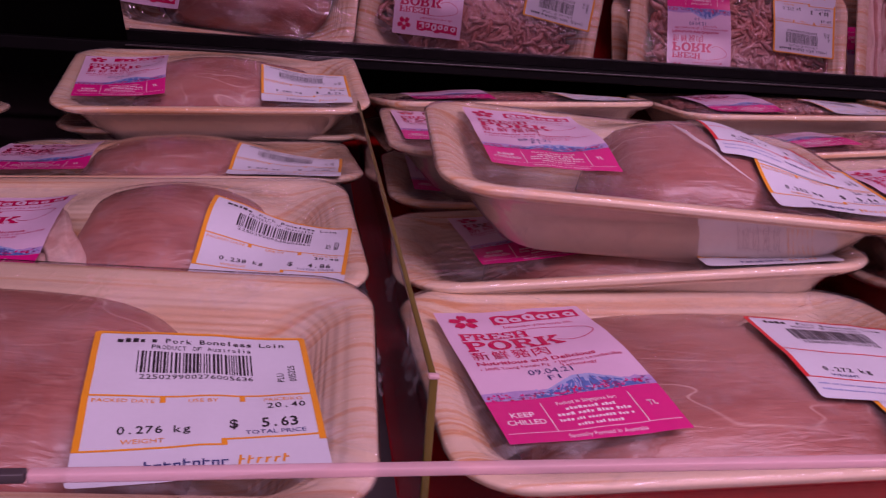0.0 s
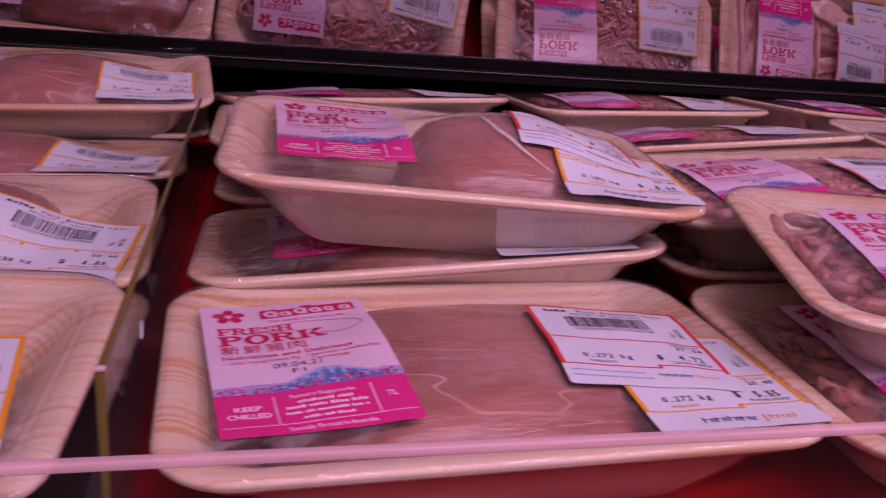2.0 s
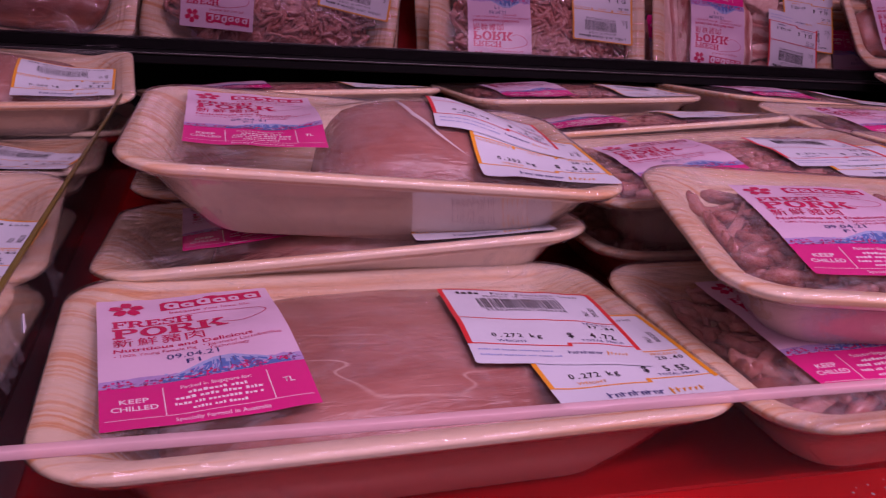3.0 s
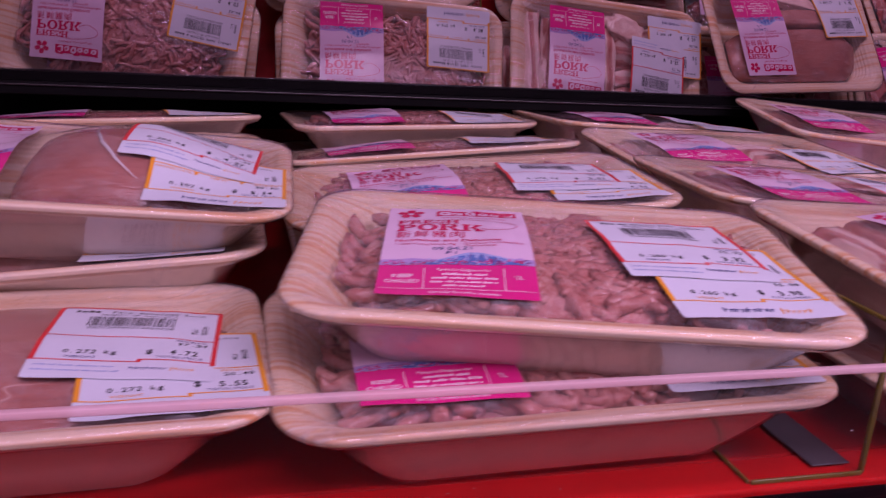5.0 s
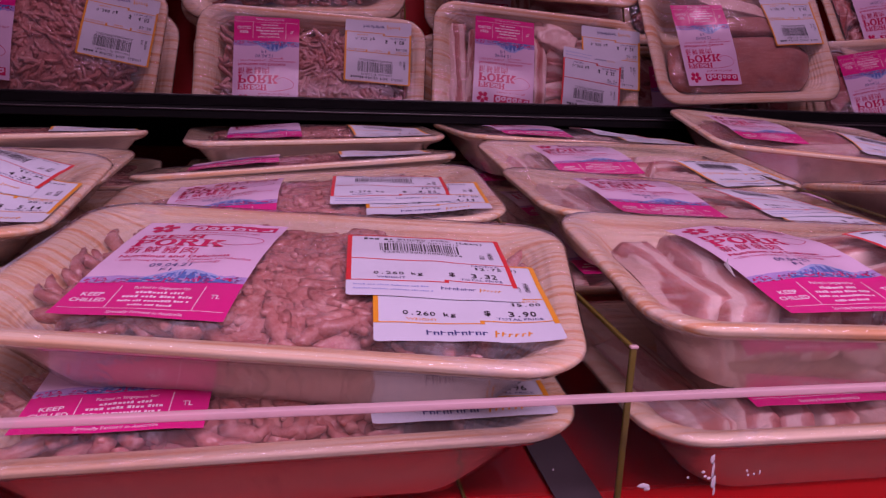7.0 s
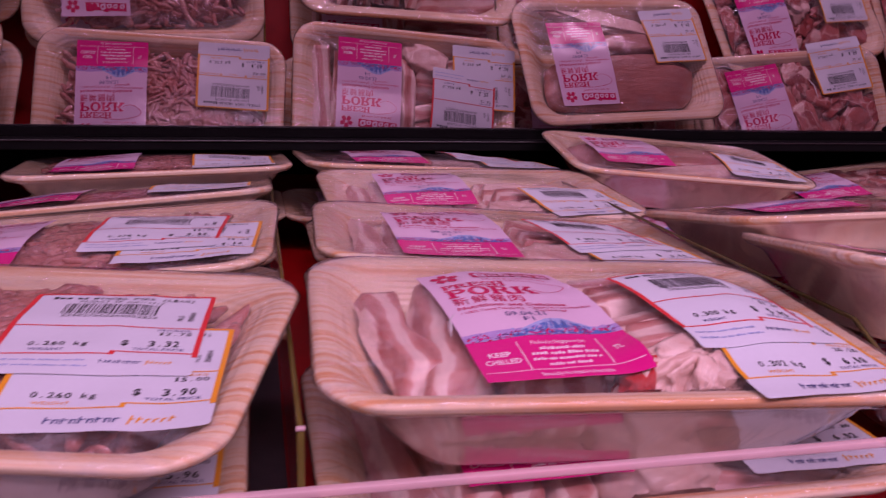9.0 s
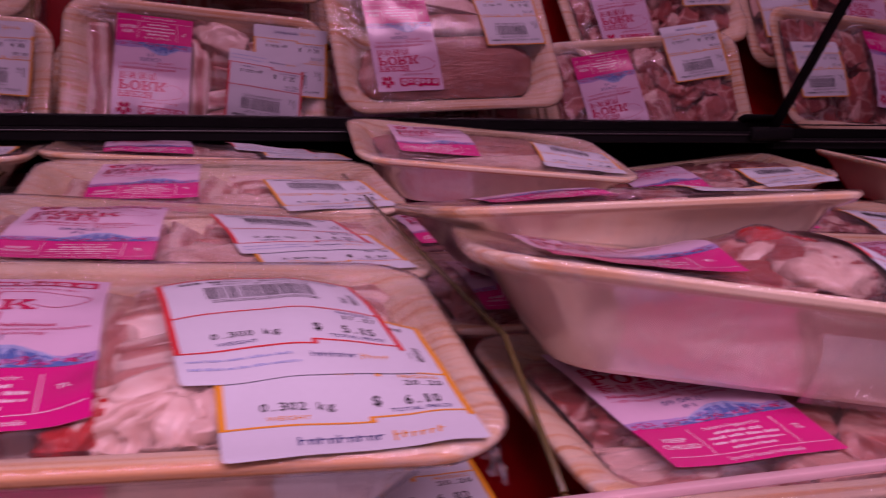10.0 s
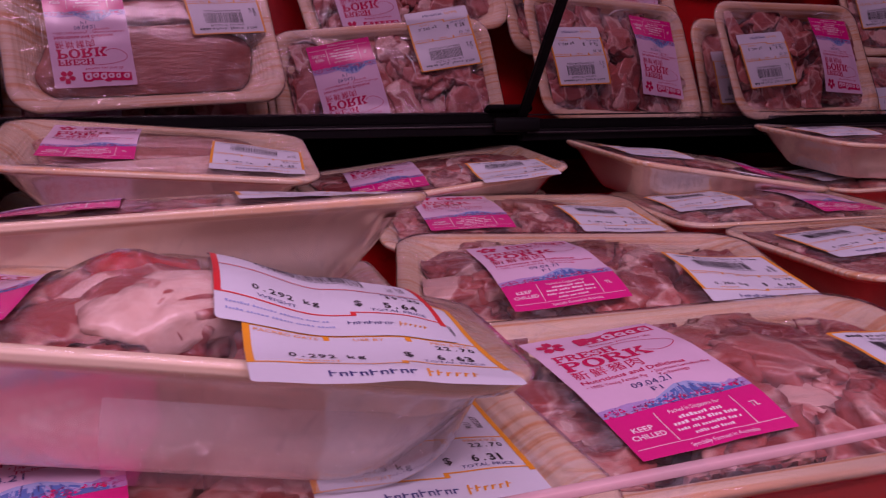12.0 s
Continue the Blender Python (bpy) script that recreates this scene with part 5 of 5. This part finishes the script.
# second lane of loins
meat_pack((0.1552, 0.2724, 0.6209, 0.6, 0.1, 2.5), "loin", ((0.015, 0.0, 0.085, 0.055, 0.0065),), (-0.0668, -0.0025, 4.2), [yellow(0.0773, -0.0329, 1.5, LOIN, "0.272 kg", "20.40", "5.55", code="225029900272005558"), red(0.0607, -0.0071, -5.4, LOIN, "0.272 kg", "17.34", "4.72", code="225029900272004728")], ON_DECK, ((0.012, 0.0, 0.090, 0.056),))
meat_pack((0.1617, 0.4052, 0.6284, -4, -4.6, -0.7), "loin", ((0.0, 0.0, 0.06, 0.045, 0.010),), (-0.0463, 0.0045, 2.4), [yellow(0.062, -0.036, -2, LOIN, "0.250 kg", "20.40", "5.10")], ON_DECK)
meat_pack((0.172, 0.4065, 0.6738, 5, 2.7, -3.2), "loin", ((0.030, 0.006, 0.055, 0.045, 0.017),), (-0.0592, 0.0108, 2.7), [yellow(0.0779, -0.0281, -0, LOIN, "0.252 kg", "20.40", "5.14", code="225029900252005144"), red(0.0628, 0.0079, -3, LOIN, "0.252 kg", "17.34", "4.37", code="225029900252004374")], ON_PACK, ((0.034, 0.0, 0.062, 0.051),), glare_lines=(((0.012, 0.013), (0.013, 0.003), (0.018, -0.012), (0.027, -0.027), (0.040, -0.041)),))
meat_pack((0.165, 0.556, 0.6209, 0, 0, -2), "loin", ((0.0, 0.0, 0.06, 0.045, 0.006),), (-0.066, 0, 0), [], ON_DECK)
meat_pack((0.162, 0.553, 0.6552, 0, 0, -1), "loin", ((0.0, 0.0, 0.06, 0.045, 0.010),), (-0.074, 0, 2), [yellow(0.066, -0.020, -6, LOIN, "0.262 kg", "20.40", "5.34")], ON_PACK)
meat_pack((0.165, 0.708, 0.6209, 0, 0, 6), "mince", FLAT, (-0.05, 0, 0), [], ON_DECK)
meat_pack((0.1593, 0.6912, 0.6563, -7.1, -1.4, 9), "mince", FLAT, (-0.0526, -0.0051, -4.7), [yellow(0.0732, -0.0279, 1.6, MINCE, "0.268 kg", "15.00", "4.02", "004064")], ON_PACK)

# lane of mince
meat_pack((0.3862, 0.2605, 0.6248, 2, -1.3, -0.4), "mince", FLAT, (-0.0495, -0.0076, -2.6), [yellow(0.0733, -0.0283, -1.7, MINCE, "0.264 kg", "15.00", "3.96", "004064")], ON_DECK)
meat_pack((0.3984, 0.272, 0.6607, 5.5, 0.2, -13.5), "mince", ((0.0, 0.0, 0.085, 0.05, 0.006),), (-0.0452, -0.0074, -0.3), [yellow(0.0698, -0.0245, 8.4, MINCE, "0.260 kg", "15.00", "3.90", "004064"), red(0.055, 0.0046, 8.6, MINCE, "0.260 kg", "12.75", "3.32", "004064", "225027500260003324")], ON_PACK)
meat_pack((0.405, 0.432, 0.6209, 0, 0, 0), "mince", FLAT, (-0.05, 0, 0), [], ON_DECK)
meat_pack((0.404, 0.4247, 0.6588, 1.1, -4.5, -3.2), "mince", FLAT, (-0.0425, -0.0086, 0.1), [yellow(0.0733, -0.027, -1.7, MINCE, "0.276 kg", "15.00", "4.14", "004064"), red(0.054, -0.0075, -1.8, MINCE, "0.276 kg", "12.75", "3.52", "004064")], ON_PACK)
meat_pack((0.402, 0.583, 0.6209, 0, 0, 0), "mince", FLAT, (-0.05, 0, 0), [], ON_DECK)
meat_pack((0.4053, 0.5754, 0.6547, -7.5, -4.9, -0.1), "mince", FLAT, (-0.045, 0, 0), [yellow(0.066, -0.01, 0, MINCE, "0.270 kg", "15.00", "4.05", "004064")], ON_PACK)
meat_pack((0.415, 0.728, 0.6209, 0, 0, 0), "mince", FLAT, (-0.05, 0, 0), [], ON_DECK)
meat_pack((0.4199, 0.726, 0.6592, -1.9, -1.7, 3.5), "mince", FLAT, (-0.0452, -0.0138, -2), [yellow(0.0659, -0.0353, -0.4, MINCE, "0.272 kg", "15.00", "4.08", "004064")], ON_PACK)

# lane of belly slices
BB = ((-0.035, 0.0, 0.045, 0.052, 0.008), (0.045, -0.004, 0.055, 0.052, 0.013), (0.020, -0.044, 0.024, 0.016, 0.009))
belly_low = meat_pack((0.6335, 0.2562, 0.6209, 0.6, 0.2, 0.2), "belly", FLAT, (-0.0297, -0.0045, 0.3), [yellow(0.083, -0.028, -0.4, BELLYN, "0.298 kg", "20.20", "6.02", "005229")], ON_DECK)
belly_low.scale = (0.955, 1, 1)
STANDING = [(-0.080, -0.004, 0.021, 0.076, 7), (-0.060, -0.004, 0.026, 0.094, -5), (-0.038, -0.003, 0.022, 0.100, 4), (-0.018, 0.0, 0.024, 0.098, -3), (0.000, 0.004, 0.020, 0.090, 2)]
STANDING += [(0.050, 0.048 - 0.0155 * k, 0.017, 0.098 - 0.004 * (k % 3), 90 + (5, -4, 7, -6, 3, -3)[k]) for k in range(6)]
belly_top = meat_pack((0.633, 0.2563, 0.6639, 3.1, 1.9, -2.2), "belly", BB, (-0.0305, -0.011, 5.9), [yellow(0.0690, -0.0400, 5.4, BELLYN, "0.302 kg", "20.20", "6.10", "005229"), red(0.0540, -0.0110, 11, BELLYN, "0.300 kg", "17.17", "5.15", "005229")], ON_PACK, STANDING, (("folded_slice", M_FAT, "folded end of a fatty slice", 0.012, -0.050, 0.016, 0.0065, 0.011), ("folded_slice", M_FAT, "folded end of a fatty slice", 0.024, -0.044, 0.021, 0.0080, 0.014), ("folded_slice", M_FAT, "folded end of a fatty slice", 0.038, -0.050, 0.014, 0.0085, 0.012), ("folded_slice", M_FAT, "folded end of a fatty slice", 0.026, -0.056, 0.008, 0.0055, 0.010), ("bloody_tip", M_BLOOD, "bright red bloody tip of meat", 0.001, -0.054, 0.010, 0.007, 0.010),), tail=((0.112, -0.040, 0.022, 0.020),), glare_lines=(((-0.064, -0.030), (-0.062, -0.018), (-0.056, -0.008)),))
belly_top.scale = (0.95, 1, 1)
meat_pack((0.65, 0.43, 0.6209, 0, 0, 0), "belly", FLAT, (-0.05, 0, 0), [], ON_DECK)
meat_pack((0.6502, 0.4213, 0.6597, -0.3, 3.5, -2.8), "belly", FLAT, (-0.0407, -0.0196, 1.8), [yellow(0.066, -0.0375, 11.5, BELLYN, "0.304 kg", "20.20", "6.14", "005229"), red(0.0525, -0.0107, 15.2, BELLYN, "0.304 kg", "17.17", "5.22", "005229")], ON_PACK)
meat_pack((0.66, 0.58, 0.6209, 0, 0, 0), "belly", FLAT, (-0.05, 0, 0), [], ON_DECK)
meat_pack((0.6681, 0.5587, 0.661, 4.1, 0.5, 1.8), "belly", FLAT, (-0.0416, 0.0023, -2.5), [yellow(0.0668, -0.0392, 8.6, BELLYN, "0.296 kg", "20.20", "5.98", "005229")], ON_PACK)
meat_pack((0.645, 0.728, 0.6209, 0, 0, 0), "belly", ((0, 0, 0.07, 0.05, 0.010),), (-0.05, 0, 0), [], ON_DECK)
meat_pack((0.6559, 0.7146, 0.6626, -2.7, 2.6, 2.9), "belly", FLAT, (-0.0398, -0.0103, 1.3), [yellow(0.0813, -0.0291, 0.4, BELLYN, "0.310 kg", "20.20", "6.26", "005229"), red(0.0579, -0.0004, 3.4, BELLYN, "0.310 kg", "17.17", "5.32", "005229")], ON_PACK)

# lane of ribs
meat_pack((0.8827, 0.2534, 0.6278, -0.5, 1.6, -0.9), "rib", ((0.02, 0.0, 0.08, 0.05, 0.006),), (-0.0557, -0.0039, 3.3), [yellow(0.0598, -0.0208, -0.2, RIB, "0.278 kg", "22.70", "6.31", "005227")], ON_DECK)
film_fold(meat_pack((0.8655, 0.2765, 0.6686, -9.0, 5.9, -14.4), "rib", ((0.012, -0.016, 0.044, 0.052, 0.0185), (-0.0042, -0.0223, 0.014, 0.012, 0.0150), (0.074, -0.002, 0.050, 0.046, 0.0125)), (-0.0568, -0.0140, 2.8), [yellow(0.0685, -0.0511, 10.4, RIB, "0.292 kg", "22.70", "6.63", "005227"), red(0.0554, -0.0189, 10.6, RIB, "0.292 kg", "19.30", "5.64", "005227")], ON_PACK, None, (("rib_end", M_BLOOD, "raw red cut rib end", 0.002, -0.0200, 0.017, 0.009, 0.010), ("fat_rind", M_FAT, "white fat rind", 0.017, -0.040, 0.020, 0.012, 0.013))), 4)
meat_pack((0.885, 0.43, 0.6209, 0, 0, -3), "rib", ((0, 0, 0.07, 0.05, 0.014),), (-0.05, 0, 0), [], ON_DECK)
meat_pack((0.8839, 0.4134, 0.6731, -10, -1.7, -2.3), "rib", FLAT, (-0.05, 0, 0), [yellow(0.066, -0.01, 0, RIB, "0.288 kg", "22.70", "6.54", "005227")], ON_PACK)
meat_pack((0.885, 0.582, 0.6209, 0, 0, 0), "rib", FLAT, (-0.05, 0, 0), [], ON_DECK)
meat_pack((0.885, 0.732, 0.6209, 0, 0, 0), "rib", ((0, 0, 0.07, 0.05, 0.014),), (-0.05, 0, 0), [], ON_DECK)
meat_pack((0.8893, 0.6751, 0.6722, 6.9, 4.1, -4.5), "loin", ((0.02, 0.0, 0.07, 0.045, 0.006),), (-0.0471, 0.0042, -0.2), [yellow(0.0712, -0.0269, -3.6, RIB, "0.284 kg", "22.70", "6.45", "005227")], ON_PACK, ((0.0, 0.024, 0.090, 0.036), (0.022, -0.020, 0.066, 0.013)), (("fat_strip", M_FAT, "long strip of pale fat", 0.0, -0.047, 0.086, 0.012, 0.012),))

# open lane of ribs
meat_pack((1.1022, 0.2657, 0.622, 3.4, -0.7, -4.5), "rib", ((0.0, 0.0, 0.08, 0.05, 0.008),), (-0.0482, -0.0025, 3.5), [yellow(0.089, -0.0152, 4.3, RIB, "0.300 kg", "22.70", "6.81", "005227")], ON_DECK)
meat_pack((1.1199, 0.4149, 0.6244, 5, -0.5, -17.6), "rib", ((0.0, -0.01, 0.085, 0.055, 0.010),), (-0.0321, -0.0099, 10), [yellow(0.0803, -0.0172, 7.3, RIB, "0.286 kg", "22.70", "6.49", "005227")], ON_DECK)
meat_pack((1.1523, 0.5812, 0.6209, 4.7, 0.9, -10), "rib", FLAT, (-0.0459, 0.0126, 1.1), [yellow(0.0703, -0.0072, 3.2, RIB, "0.282 kg", "22.70", "6.40", "005227")], ON_DECK)
meat_pack((1.12, 0.745, 0.6209, 0, 0, -6), "rib", ((0, 0, 0.07, 0.05, 0.001),), (-0.05, 0, 0), [], ON_DECK)
meat_pack((1.1277, 0.7148, 0.6388, 1.5, -7.1, -3), "rib", FLAT, (-0.0415, -0.0085, -5.6), [yellow(0.064, -0.0515, -5.2, RIB, "0.290 kg", "22.70", "6.58", "005227")], ON_PACK, glare_lines=(((-0.088, -0.060), (-0.078, -0.062), (-0.068, -0.058)), ((0.02, -0.040), (0.026, -0.028), (0.027, -0.012))))

# last lanes in view: the price label on the other side
def far_pack(x, y, z, rx, ry, rz, rest, glare_lines=()):
    meat_pack((x, y, z, rx, ry, rz), "rib", ((0.0, 0.0, 0.08, 0.05, 0.008),), (0.058, -0.004, 3), [yellow(-0.058, 0.002, -3, RIB, "0.294 kg", "22.70", "6.67", "005227")], rest, glare_lines=glare_lines)


for ox, oy, rz in ((1.40, 0.27, -4), (1.392, 0.428, -2), (1.386, 0.582, -5), (1.64, 0.30, -2), (1.64, 0.46, 0), (1.885, 0.42, 0), (1.885, 0.58, -2), (1.885, 0.735, 1), (2.13, 0.60, 0), (2.13, 0.75, 0), (1.632, 0.690, 2)):
    far_pack(ox, oy, 0.6209, 0, 0, rz, ON_DECK)
far_pack(1.386, 0.678, 0.6440, 1.5, 8.5, -1, ON_PACK, (((-0.004, -0.050), (0.010, -0.058), (0.028, -0.062), (0.046, -0.061)),))
far_pack(1.632, 0.685, 0.6640, 2, 3.0, -2, ON_PACK, (((0.040, -0.058), (0.056, -0.062), (0.078, -0.060)),))
